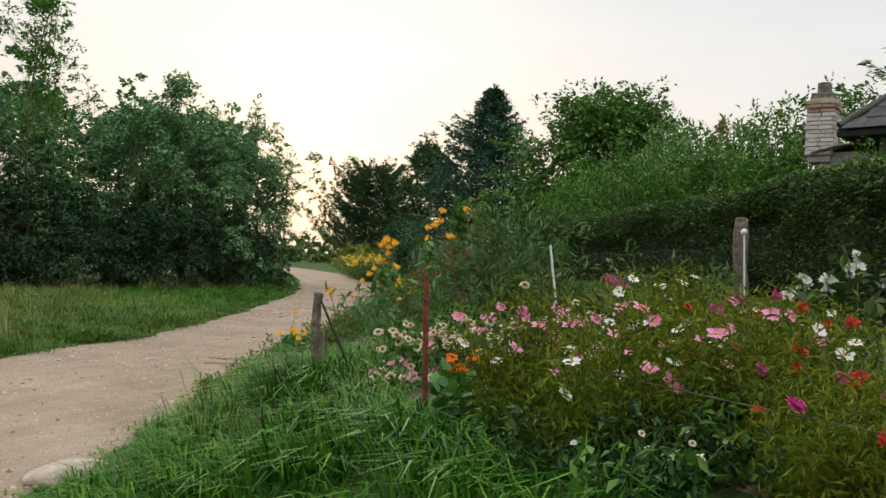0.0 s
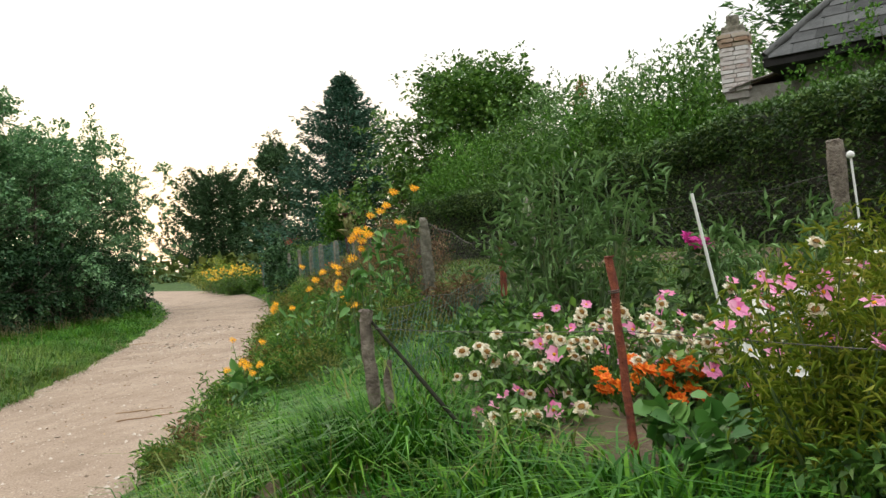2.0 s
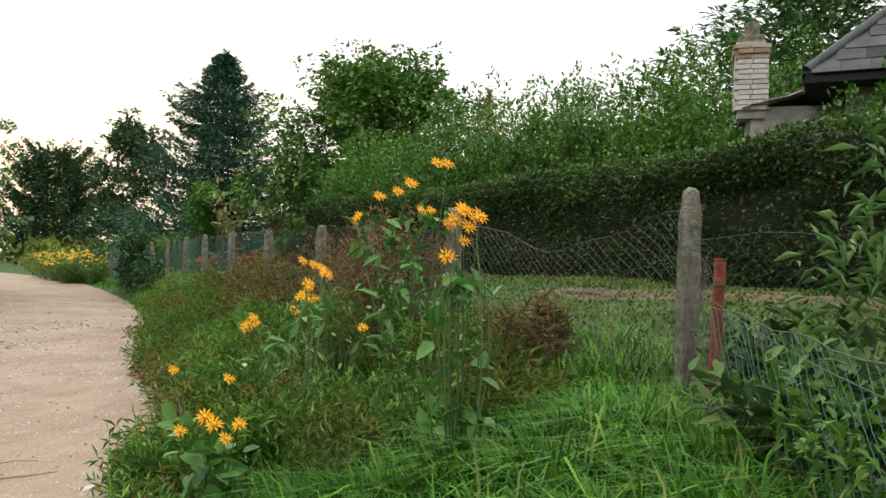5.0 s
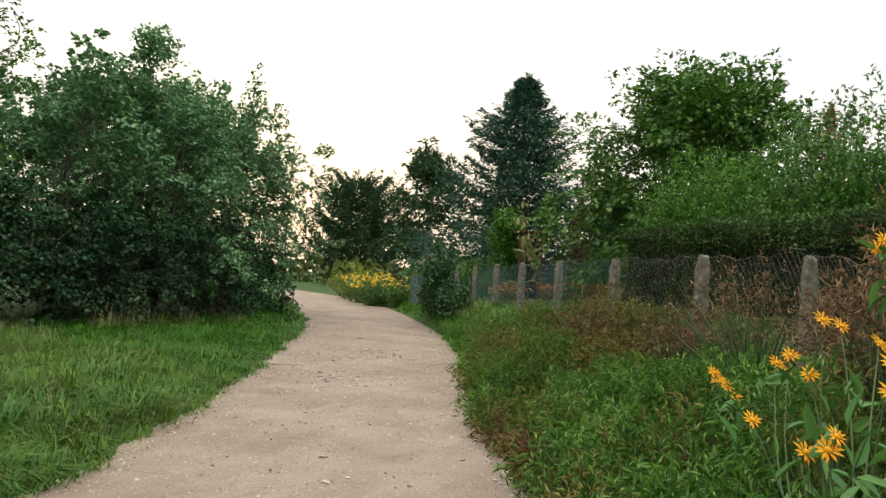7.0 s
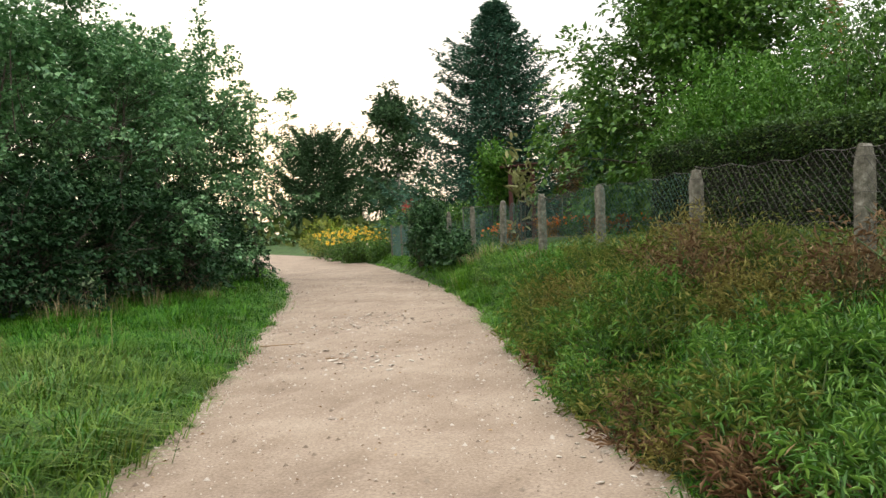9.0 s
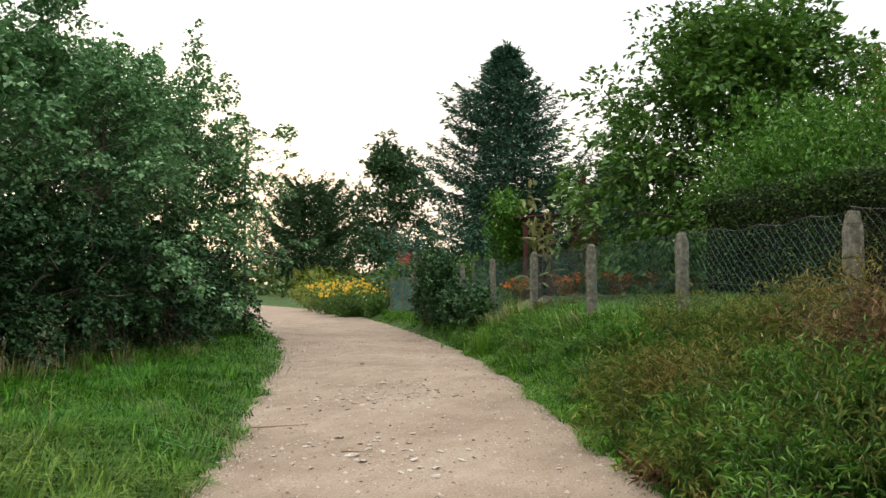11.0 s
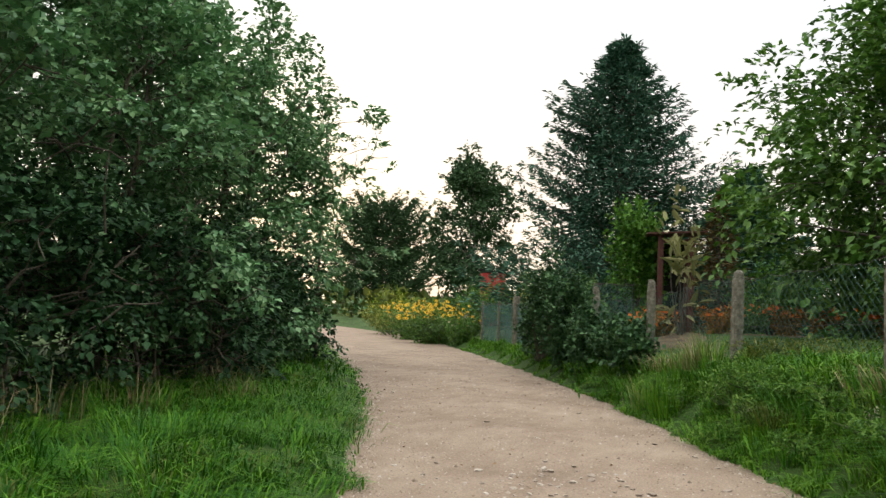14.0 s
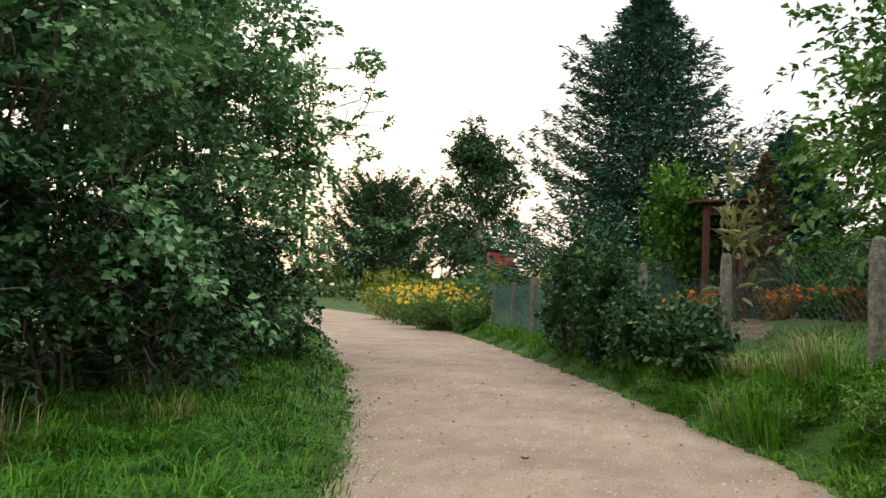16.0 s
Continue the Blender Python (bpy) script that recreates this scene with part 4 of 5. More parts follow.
    rng = np.random.default_rng(17)
    root = thing("woods", "low olive green bushes and woods far beyond the bend, plus an unseen light-blocking belt behind", "woods", kind="stuff")
    P = []
    for k in range(150):
        a = radians(rng.uniform(-72, 62))
        dist = rng.uniform(70, 150) if abs(math.degrees(a) + 24) > 8 else rng.uniform(60, 110)
        x, y = -6 + math.sin(a) * dist, 8 + math.cos(a) * dist
        h = rng.uniform(2.0, 3.4) if math.degrees(a) < -12 and math.degrees(a) > -40 else rng.uniform(3.5, 6)
        n = 260
        v = unit(rng.normal(size=(n, 3))) * rng.uniform(0.6, 1.05, n)[:, None]
        v[:, 2] = np.abs(v[:, 2])
        P.append(np.stack([x + v[:, 0] * h * 1.3, y + v[:, 1] * h * 1.3, v[:, 2] * h * rng.uniform(0.7, 1.1)], 1))
    # added belt of foliage behind the camera, unseen, only blocks low sky light
    for k in range(70):
        a = radians(rng.uniform(60, 290))
        dist = rng.uniform(26, 36)
        x, y = -2 + math.sin(a) * dist, 4 + math.cos(a) * dist
        h = rng.uniform(5, 8)
        n = 330
        v = unit(rng.normal(size=(n, 3))) * rng.uniform(0.5, 1.05, n)[:, None]
        P.append(np.stack([x + v[:, 0] * 3.2, y + v[:, 1] * 3.2, h * 0.5 + v[:, 2] * h * 0.52], 1))
    P = np.concatenate(P)
    part("foliage", leaves("foliage", P, rng.normal(size=P.shape) + [0, 0, 0.4], 0.9, 0.8, rng), M_FAR, root, kind="stuff")


backdrop_and_screen_woods()


# ---- grass ----
def scatter(n, x0, x1, y0, y1, rng, test):
    x, y = rng.uniform(x0, x1, n), rng.uniform(y0, y1, n)
    k = test(x, y)
    return x[k], y[k]


def grass():
    rng = np.random.default_rng(21)
    root = thing("grass", "lush green verge grass on both sides of the track", "grass", kind="stuff")
    for nm, side, n, y0, y1, h, w, ln, m in (("bank_blade", 1, 40000, -3, 14, 0.16, 0.0065, 1.5, M_GRASS), ("bank_blade", 1, 50000, 12, 24, 0.17, 0.007, 1.6, M_BANKGRASS_LIT), ("bank_blade", 1, 24000, 23, 36, 0.15, 0.009, 1.5, M_BANKGRASS_LIT), ("verge_blade", -1, 34000, 3, 11.5, 0.22, 0.0055, 1.8, M_VERGE), ("verge_blade", -1, 36000, 11, 20, 0.2, 0.0055, 1.7, M_GRASS),
                                             ("verge_blade", -1, 22000, 19, 42, 0.16, 0.012, 1.5, M_GRASS), ("weed_blade", 1, 10000, 0, 17, 0.26, 0.004, 1.4, M_GRASS2), ("verge_weed", -1, 6000, 4, 13, 0.34, 0.003, 0.9, M_STRAW)):
        y = rng.uniform(y0, y1, n)
        xr, xf, xl = edge_r(y), np.interp(y, Y_F, X_F) + np.where(y < 0.8, 0.02, 0.9), edge_l(y)
        u = rng.random(n)
        x = xr - 0.14 * rng.random(n) + (np.minimum(xf - xr, 5.0) + 0.08) * u if side > 0 else xl + 0.14 * rng.random(n) - 6.0 * u ** 1.25
        tuft = wob(x, y, 6.3, 2.0) + 0.6 * wob(x, y, 11.7, 5.0)
        dens = 0.5 * wob(x, y, 1.7, 4.0) + 0.5 * tuft + rng.normal(size=n) * 0.4
        if nm == "verge_weed":
            dens = wob(x, y, 0.9, 6.0) + 0.5 * wob(x, y, 2.9, 2.0) - 1.1 + smooth((xl - x - 1.5) / 2.5)
        k = dens > -0.7
        x, y, tuft = x[k], y[k], tuft[k]
        hh = h * (1 + 0.3 * wob(x, y, 2.6, 7.0) + 0.52 * tuft)
        gap = np.minimum(np.abs(x - edge_r(y)), np.abs(x - edge_l(y)))
        low = 0.6 if side > 0 and y0 > 5 else 0.35
        hh = hh * np.clip(low + gap / 0.7, low, 1)
        base = np.stack([x, y, ground_z(x, y) - 0.01], 1)
        turn = 2.2 * wob(x, y, 1.9, 1.0) + 1.6 * wob(x, y, 4.3, 3.0) + rng.normal(size=len(x)) * (0.75 if side < 0 else 2.6) + side
        part(nm, blades(nm, base, np.maximum(hh, 0.035), w, ln, rng, turn), m, root, kind="stuff")

    n = 32000
    y = rng.uniform(3.0, 27, n)
    x0 = np.interp(y, Y_F, X_F) + 0.7
    x1 = np.interp(y, [2.6, 8.1, 13.7, 17.4, 21.2, 27], [5.4, 3.8, 1.2, -1.4, -4.3, -3.0])
    x = x0 + (x1 - x0) * rng.random(n)
    base = np.stack([x, y, ground_z(x, y) - 0.01], 1)
    part("blade", blades("lawn", base, 0.06, 0.012, 0.9, rng), M_LAWN, root, "short mown yellowish lawn", kind="stuff")


grass()


# ---- garden posts and wire ----
def rusty_post(x, y, top, z0, lean, wide=0.045):
    root = thing("steel_post", "rusty red steel tube fence post", "fence post", pose(x, y, z0 - 0.1, *lean), "rusty fence posts")
    h = top - z0 + 0.1
    rng = np.random.default_rng(int(abs(x) * 100))
    z = np.linspace(0, h, 9)
    part("shaft", tubes("shaft", [(np.stack([rng.normal(size=9) * 0.002, rng.normal(size=9) * 0.002, z], 1), np.full(9, wide / 2))], 10), M_RUST, root)
    part("rim", tubes("rim", [(np.array([(wide / 2 * math.cos(a), wide / 2 * math.sin(a), h) for a in np.linspace(0, 6.283, 13)]), np.full(13, 0.003))], 5), M_RUST, root)
    part("wire_tie", tubes("wire_tie", [(np.array([((wide / 2 + 0.004) * math.cos(a), (wide / 2 + 0.004) * math.sin(a), h - 0.12 + a * 0.001) for a in np.linspace(0, 12.5, 20)]), np.full(20, 0.002))], 4), M_WIRE, root)


rusty_post(1.90, 0.06, 1.41, 0.69, (0, -3, 0), 0.028)
rusty_post(0.98, 3.48, 1.48, 0.8, (0, 2, 0), 0.05)


def wooden_post(name, label, x, y, top, z0, w, lean=(0, 0, 0), seed=0, mat_=None):
    rng = np.random.default_rng(seed)
    root = thing(name, label, "fence post", pose(x, y, z0 - 0.1, *lean))
    h = top - z0 + 0.1
    z = np.linspace(0, h, 10)
    part("shaft", tubes("shaft", [(np.stack([rng.normal(size=10) * 0.004, rng.normal(size=10) * 0.004, z], 1), w / 2 * rng.uniform(0.88, 1.1, 10))], 9), mat_ or M_OLDWOOD, root)
    part("top_end", tubes("top_end", [(np.array([[0, 0, h - 0.004], [0, 0, h + 0.006]]), [w * 0.46, w * 0.36]), (np.array([[0, 0, h + 0.006], [0, 0, h + 0.007]]), [w * 0.36, 0.001])], 9), mat_ or M_OLDWOOD, root)
    return root


sp = wooden_post("wooden_post", "short weathered wooden stake with a leaning strut at the garden corner", 0.81, 0.8, 1.24, 0.74, 0.058, (0, -3, 0), 3)
part("strut", tubes("strut", [(np.array([(0.02, 0.02, 0.55), (0.28, -0.18, 0.28), (0.52, -0.35, 0.02)]), [0.007, 0.009, 0.008])], 7), M_HEDGECORE, sp, "dark fallen pole")
part("stub", tubes("stub", [(np.array([(0.07, -0.03, 0.05), (0.08, -0.04, 0.3), (0.1, -0.04, 0.38)]), [0.022, 0.02, 0.01])], 7), M_OLDWOOD, sp, "broken splintered stub")
wooden_post("wooden_post", "grey weathered wooden post with a rounded cap behind the flowers", 3.24, 2.82, 1.95, 0.95, 0.105, (0, -3, 0), 5)
wooden_post("gate_post", "square old gate post beside the ivy", -13.3, 31.5, 1.72, 0.38, 0.2, (0, 0, 0), 7, M_CONCRETE)


def stick(x, y, top, z0, lean, ball, seed):
    root = thing("garden_stake", "thin white plastic plant stake" + (" with a pale ball on top" if ball else ""), "plant stake", pose(x, y, z0, *lean))
    h = top - z0
    part("rod", tubes("rod", [(np.array([(0, 0, -0.05), (0, 0, h * 0.5), (0, 0, h)]), [0.007, 0.007, 0.007])], 8), M_WHITE, root)
    if ball:
        bm = bmesh.new()
        bmesh.ops.create_icosphere(bm, subdivisions=2, radius=0.024, matrix=Matrix.Translation((0.0, 0, h)))
        part("ball", bm, M_WHITE, root)


stick(2.32, 1.1, 1.64, 0.9, (0, -9, 0), False, 1)
stick(3.27, 2.62, 1.84, 0.95, (0, -3, 0), True, 2)


def wire_line(name, a, b, sagm, n=14, r=0.0016):
    t = np.linspace(0, 1, n)[:, None]
    p = np.array(a) + (np.array(b) - np.array(a)) * t
    p[:, 2] -= sagm * np.sin(np.pi * t[:, 0])
    root = thing(name, "thin slack fence wire strung between garden posts", "wire", group="garden wires")
    part("strand", tubes("strand", [(p, np.full(n, r))], 5), M_WIRE, root)


wire_line("fence_wire", (0.81, 0.8, 1.16), (1.88, 0.05, 1.17), 0.01)
wire_line("fence_wire", (1.88, 0.05, 1.17), (4.6, -1.9, 1.14), 0.04)
wire_line("fence_wire", (0.81, 0.8, 1.15), (0.98, 3.48, 1.3), 0.05)
wire_line("fence_wire", (4.6, -1.9, 1.14), (7.3, -3.85, 1.1), 0.04)
rusty_post(4.6, -1.9, 1.3, 0.72, (0, 0, 0), 0.045)
for nm, a, b, za, zb, hh, mt in (("fence_mesh", (0.84, 0.95), (0.98, 3.48), 0.72, 0.78, 0.5, M_GREENMESH), ("fence_mesh", (0.98, 3.48), (1.09, 4.36), 0.78, 0.8, 0.72, M_WIRE),
                                 ("fence_mesh", (1.12, 4.3), (3.13, 2.84), 0.85, 0.98, 0.75, M_WIRE)):
    root = thing(nm, "slack chain-link mesh round the flower garden", "fence", group="fence panels")
    mesh_panel("wire_mesh", a, b, za, zb, hh, mt, root, int(hh * 100), sag=0.03, bulge=0.012, wire=0.0013)
for k, (a, b, za) in enumerate((((-8.5, 30.3), (-7.75, 30.3), 1.0), ((-10.9, 29.9), (-10.0, 30.2), 0.85))):
    root = thing("garden_gate", "blue-green netting gate on a thin frame beside the red hut", "gate", group="netting gates")
    mesh_panel("wire_mesh", a, b, za, za, 1.2, M_GREENMESH, root, 70 + k, cell=0.06, wire=0.006, bulge=0.01)
    part("frame", tubes("frame", [(np.array([(a[0], a[1], za), (a[0], a[1], za + 1.22), (b[0], b[1], za + 1.22), (b[0], b[1], za)]), np.full(4, 0.018))], 6), M_WIRE, root)
for k, (a, b) in enumerate((((-12.4, 29.6), (-13.3, 31.5)), ((-13.3, 31.5), (-14.4, 33.4)), ((-14.4, 33.4), (-15.6, 35.4)))):
    root = thing("fence_mesh", "blue-green netting panel on the far fence", "fence", group="fence panels")
    mesh_panel("wire_mesh", a, b, 0.38, 0.34, 1.15, M_GREENMESH, root, 60 + k, cell=0.07, wire=0.005)
for k, (x, y) in enumerate(((-14.4, 33.4), (-15.6, 35.4))):
    wooden_post("fence_post", "slim grey post of the far netting fence", x, y, 1.6, 0.33, 0.09, (0, 0, 0), 20 + k, M_CONCRETE)


# ---- garden bed ----
def patch(name, label, cx, cy, w, d, rot, material, lift=0.012):
    n = 24
    u, v = np.meshgrid(np.linspace(-1, 1, n), np.linspace(-1, 1, n))
    r = np.maximum(np.abs(u), np.abs(v))
    a = np.arctan2(v, u)
    k = np.maximum(np.hypot(u, v), 1e-6)
    s = r / k * (1 + 0.12 * np.sin(a * 3 + cx) + 0.07 * np.sin(a * 7 + cy))
    c, q = math.cos(radians(rot)), math.sin(radians(rot))
    x, y = u * s * w / 2, v * s * d / 2
    X, Y = cx + x * c - y * q, cy + x * q + y * c
    Z = ground_z(X, Y) + lift + 0.015 * wob(X, Y, 9.0, 2) - 0.05 * smooth((r - 0.9) / 0.1)
    i, j = np.meshgrid(np.arange(n - 1), np.arange(n - 1), indexing="ij")
    q0 = (i * n + j).ravel()
    me = fast_mesh(name, np.stack([X, Y, Z], -1).reshape(-1, 3), np.stack([q0, q0 + 1, q0 + n + 1, q0 + n], -1))
    me.shade_smooth()
    tagged(part(name, me, material), label, "ground", kind="structure")


patch("garden_bed", "bare brown garden soil under the flowers", 2.9, 0.9, 4.6, 2.6, -30, M_SOIL, 0.02)
patch("garden_bed", "bare brown soil beside the corner stake", 0.55, 0.45, 1.0, 0.6, -30, M_SOIL, 0.02)
patch("worn_path", "worn earthy strip across the mown lawn", 2.4, 8.3, 5.5, 0.9, -50, M_SOIL)
patch("garden_path", "pinkish earth path in the vegetable garden", -8.75, 27.9, 1.3, 3.4, 4, M_SOIL, 0.02)
patch("bed_edge", "pale earthy strip between the lawn and the flower row", -5.7, 28.75, 4.8, 0.4, 0, M_SOIL, 0.02)


# ---- flowers ----
def head_mesh(name, n, length, width, material, cup=0.2, rows=1, seed=0, step=0.5):
    rng = np.random.default_rng(seed)
    vs, fs = [], []
    for r in range(rows):
        for k in range(n):
            a = 2 * np.pi * (k + 0.5 * r) / n + rng.normal() * 0.08
            ln = length * (1 - 0.5 * step * r) * rng.uniform(0.85, 1.1)
            d, s = np.array([np.cos(a), np.sin(a), 0]), np.array([-np.sin(a), np.cos(a), 0])
            c = cup + step * r + rng.normal() * 0.12
            up = np.array([0, 0, 1.0])
            b = len(vs)
            vs += [d * length * 0.12, d * ln * 0.55 + s * width * 0.5 + up * ln * c * 0.5, d * ln + up * ln * (c * 0.7 - 0.1), d * ln * 0.55 - s * width * 0.5 + up * ln * c * 0.5]
            fs += [[b, b + 1, b + 2], [b, b + 2, b + 3]]
    me = fast_mesh(name, np.array(vs), np.array(fs))
    me.materials.append(material)
    return me


def centre_mesh(name, r, material):
    bm = bmesh.new()
    bmesh.ops.create_icosphere(bm, subdivisions=1, radius=r, matrix=Matrix.Diagonal((1, 1, 0.55, 1)))
    me = bpy.data.meshes.new(name)
    bm.to_mesh(me)
    bm.free()
    me.materials.append(material)
    me.shade_smooth()
    return me


HEADS = {
    "yellow": (head_mesh("petals", 11, 0.050, 0.012, M_YELLOW, 0.25, 1, 1), centre_mesh("disc", 0.013, M_YELLOW)),
    "lemon": (head_mesh("petals", 10, 0.047, 0.02, M_LEMON, 0.25, 1, 1), centre_mesh("disc", 0.013, M_SEED)),
    "cream": (head_mesh("petals", 14, 0.031, 0.024, M_CREAM, 0.12, 3, 2), centre_mesh("disc", 0.016, M_SEED)),
    "white": (head_mesh("petals", 8, 0.038, 0.030, M_WHITEP, 0.3, 1, 3), centre_mesh("disc", 0.007, M_YELLOW)),
    "pink": (head_mesh("petals", 8, 0.034, 0.030, M_PINK, 0.45, 1, 4), centre_mesh("disc", 0.007, M_YELLOW)),
    "magenta": (head_mesh("petals", 12, 0.042, 0.024, M_MAGENTA, 0.4, 2, 5), centre_mesh("disc", 0.007, M_MAGENTA)),
    "orange": (head_mesh("petals", 12, 0.036, 0.020, M_ORANGE, 0.35, 2, 6), centre_mesh("disc", 0.010, M_ORANGE)),
    "red": (head_mesh("petals", 10, 0.034, 0.022, M_RED, 0.4, 2, 7), centre_mesh("disc", 0.008, M_RED)),
    "dahlia": (head_mesh("petals", 20, 0.050, 0.024, M_WHITEP, 0.05, 7, 8, 0.22), centre_mesh("disc", 0.014, M_CREAM)),
}


def flower(kind, at, tilt, spin, size, parent):
    me, ce = HEADS[kind]
    f = new(kind + "_flower", me)
    f.parent = parent
    f.matrix_basis = pose(*at, tilt[0], tilt[1], spin) @ Matrix.Diagonal((size, size, size, 1))
    c = new("centre", ce)
    c.parent = f
    c.location = (0, 0, 0.004)


def flower_plant(name, label, x, y, w, h, kinds, n_fl, n_leaf, leaf, m_leaf, aspect=0.5, seed=0, heads=None, face=None, z=None, size=1.0, rough_top=0.25, group=""):
    """A flowering plant: stems from the base, leaves along them, flower heads at their ends."""
    rng = np.random.default_rng(seed)
    z0 = float(ground_z(x, y)) - 0.02 if z is None else z
    root = thing(name, label, "flowering plant", pose(x, y, z0), group)
    lines, along = [], []
    ends = [np.array(p) - np.array([x, y, z0]) for p in heads] if heads else []
    while len(ends) < n_fl + 6:
        a, rr = rng.uniform(0, 6.28), rng.random() ** 0.5
        ends.append(np.array([np.cos(a) * rr * w / 2, np.sin(a) * rr * w / 2, h * (1 - 0.2 * rr) * rng.uniform(1 - rough_top, 1 + rough_top * 0.6)]))
    for k, e in enumerate(ends):
        q, r = limb((e[0] * 0.25, e[1] * 0.25, 0), e, 0.006, 0.002, rng, 0.05, 7)
        lines.append((q, r))
        along.append(q)
        if k < n_fl:
            kd = kinds[rng.integers(0, len(kinds))]
            ti = (rng.uniform(15, 60), rng.uniform(-30, 30)) if face is None else face
            flower(kd, e + np.array([0, 0, 0.004]), ti, rng.uniform(0, 60), size * rng.uniform(0.75, 1.15), root)
    part("stalk", tubes("stalk", lines, 4), M_STEM, root, kind="stuff")
    al = np.concatenate(along)
    p = al[rng.integers(0, len(al), n_leaf)] + rng.normal(size=(n_leaf, 3)) * np.array([w, w, h]) * 0.07
    p[:, 2] = np.clip(p[:, 2], 0.01, h * 1.25)
    ways = rng.normal(size=(n_leaf, 3)) + np.array([0, 0, 0.25])
    part("foliage", leaves("foliage", p, ways, leaf, aspect, rng), m_leaf, root)
    return root


# tall yellow daisies on the bank
YL = "tall yellow daisy-like perennial with coarse green leaves on the bank"
flower_plant("yellow_daisy", YL, -0.1, 3.52, 0.3, 0.7, ["yellow"], 9, 90, 0.11, M_BIGLEAF, 0.5, 1, [(-0.11, 3.52, 1.67), (-0.05, 3.55, 1.63), (-0.14, 3.5, 1.62), (-0.08, 3.5, 1.59), (-0.1, 3.53, 1.53), (-0.17, 3.5, 1.6), (-0.17, 3.5, 1.46), (-0.03, 3.52, 1.64), (-0.1, 3.47, 1.66)], face=(55, 0), size=0.95)
flower_plant("yellow_daisy", YL, -0.5, 5.85, 0.7, 0.9, ["yellow"], 9, 240, 0.14, M_BIGLEAF, 0.34, 2, [(-0.25, 5.95, 2.15), (-0.74, 5.9, 1.9), (-0.43, 5.85, 1.8), (-0.95, 6.4, 1.78), (-0.3, 5.3, 2.08), (-0.36, 5.8, 1.8), (-0.5, 5.7, 1.98), (-0.6, 5.8, 1.93), (-0.98, 6.4, 1.74)], face=(50, 0), size=1.15)
flower_plant("yellow_daisy", YL, -1.15, 5.1, 0.8, 0.7, ["yellow"], 16, 220, 0.11, M_BIGLEAF, 0.32, 3, [(-1.02, 4.56, 1.42), (-1.08, 5.03, 1.28), (-1.23, 6.0, 1.39), (-1.16, 5.95, 1.37), (-1.4, 6.5, 1.15), (-1.34, 6.4, 1.2), (-1.36, 6.4, 1.12), (-1.3, 4.5, 1.06), (-1.35, 4.6, 1.03), (-1.26, 6.2, 1.13), (-1.1, 4.9, 1.2), (-1.28, 4.5, 1.1), (-1.05, 5.6, 1.32), (-0.95, 4.9, 1.35), (-1.5, 5.4, 1.0), (-0.75, 5.2, 1.0)], face=(50, 0), size=0.95)
flower_plant("yellow_daisy", YL, -1.6, 7.6, 0.4, 0.4, ["yellow"], 5, 90, 0.10, M_BIGLEAF, 0.4, 4, [(-1.7, 7.7, 0.93), (-1.66, 7.6, 0.9), (-1.75, 7.7, 0.97), (-1.6, 7.5, 0.85), (-1.74, 7.8, 0.9)], face=(50, 0), size=1.0)
flower_plant("yellow_daisy", YL, -1.3, 3.95, 0.5, 0.35, ["yellow"], 7, 150, 0.12, M_BIGLEAF, 0.6, 5, [(-1.28, 3.83, 0.63), (-1.33, 3.85, 0.66), (-1.15, 3.8, 0.64), (-1.2, 3.75, 0.58), (-1.7, 4.43, 0.8), (-1.4, 3.7, 0.62), (-1.35, 4.3, 0.78)], face=(50, 0), size=0.95)
# creamy and orange flowers
k = 0
for x, y, w, h, kinds, n in ((1.40, 1.05, 0.6, 0.30, ["cream"], 16), (1.75, 1.0, 0.6, 0.34, ["cream", "cream", "cream", "pink"], 18), (1.62, 1.7, 0.6, 0.36, ["cream", "cream", "pink"], 12), (2.05, 1.45, 0.6, 0.38, ["cream", "cream", "pink"], 14), (2.45, 1.0, 0.6, 0.42, ["cream", "cream", "pink"], 16), (1.98, 0.62, 0.45, 0.22, ["orange"], 18),
                             (2.5, 0.5, 0.6, 0.45, ["cream", "pink", "white"], 14), (2.75, 1.6, 0.6, 0.42, ["cream", "pink"], 12), (1.5, 0.7, 0.5, 0.16, ["cream", "cream", "pink"], 8), (2.15, 0.75, 0.5, 0.3, ["cream"], 12), (2.35, 0.5, 0.5, 0.35, ["cream", "cream", "pink"], 12)):
    flower_plant("zinnia", "bushy plant with " + ("faded cream" if kinds[0] == "cream" else "vivid orange") + " flowers in the garden bed", x, y, w, h, kinds, int(n * 2.1), 460, 0.055, M_OAK, 0.5, 30 + k, size=1.08, group="garden flowers", rough_top=0.45)
    k += 1
for x, y, w, h, kinds, n in ((2.45, -0.1, 0.7, 0.62, ["white", "pink", "pink", "cream"], 16), (2.85, 0.25, 0.8, 0.68, ["pink", "white", "cream"], 16), (3.0, -0.5, 0.8, 0.6, ["pink", "pink", "white"], 14), (3.45, -0.1, 0.8, 0.62, ["pink", "white", "red"], 12), (3.75, -0.9, 0.8, 0.5, ["red", "magenta", "red"], 9),
                             (4.2, -0.5, 0.9, 0.55, ["red", "red", "magenta"], 9), (4.7, -1.1, 0.9, 0.5, ["red", "magenta"], 9), (3.5, 0.7, 0.8, 0.6, ["white", "pink", "magenta"], 12), (4.3, 0.4, 0.9, 0.55, ["red", "pink"], 8), (5.0, -0.2, 0.9, 0.55, ["red"], 6), (3.0, 1.1, 0.7, 0.6, ["pink", "white"], 9), (5.3, -1.6, 0.9, 0.5, ["white", "red"], 6)):
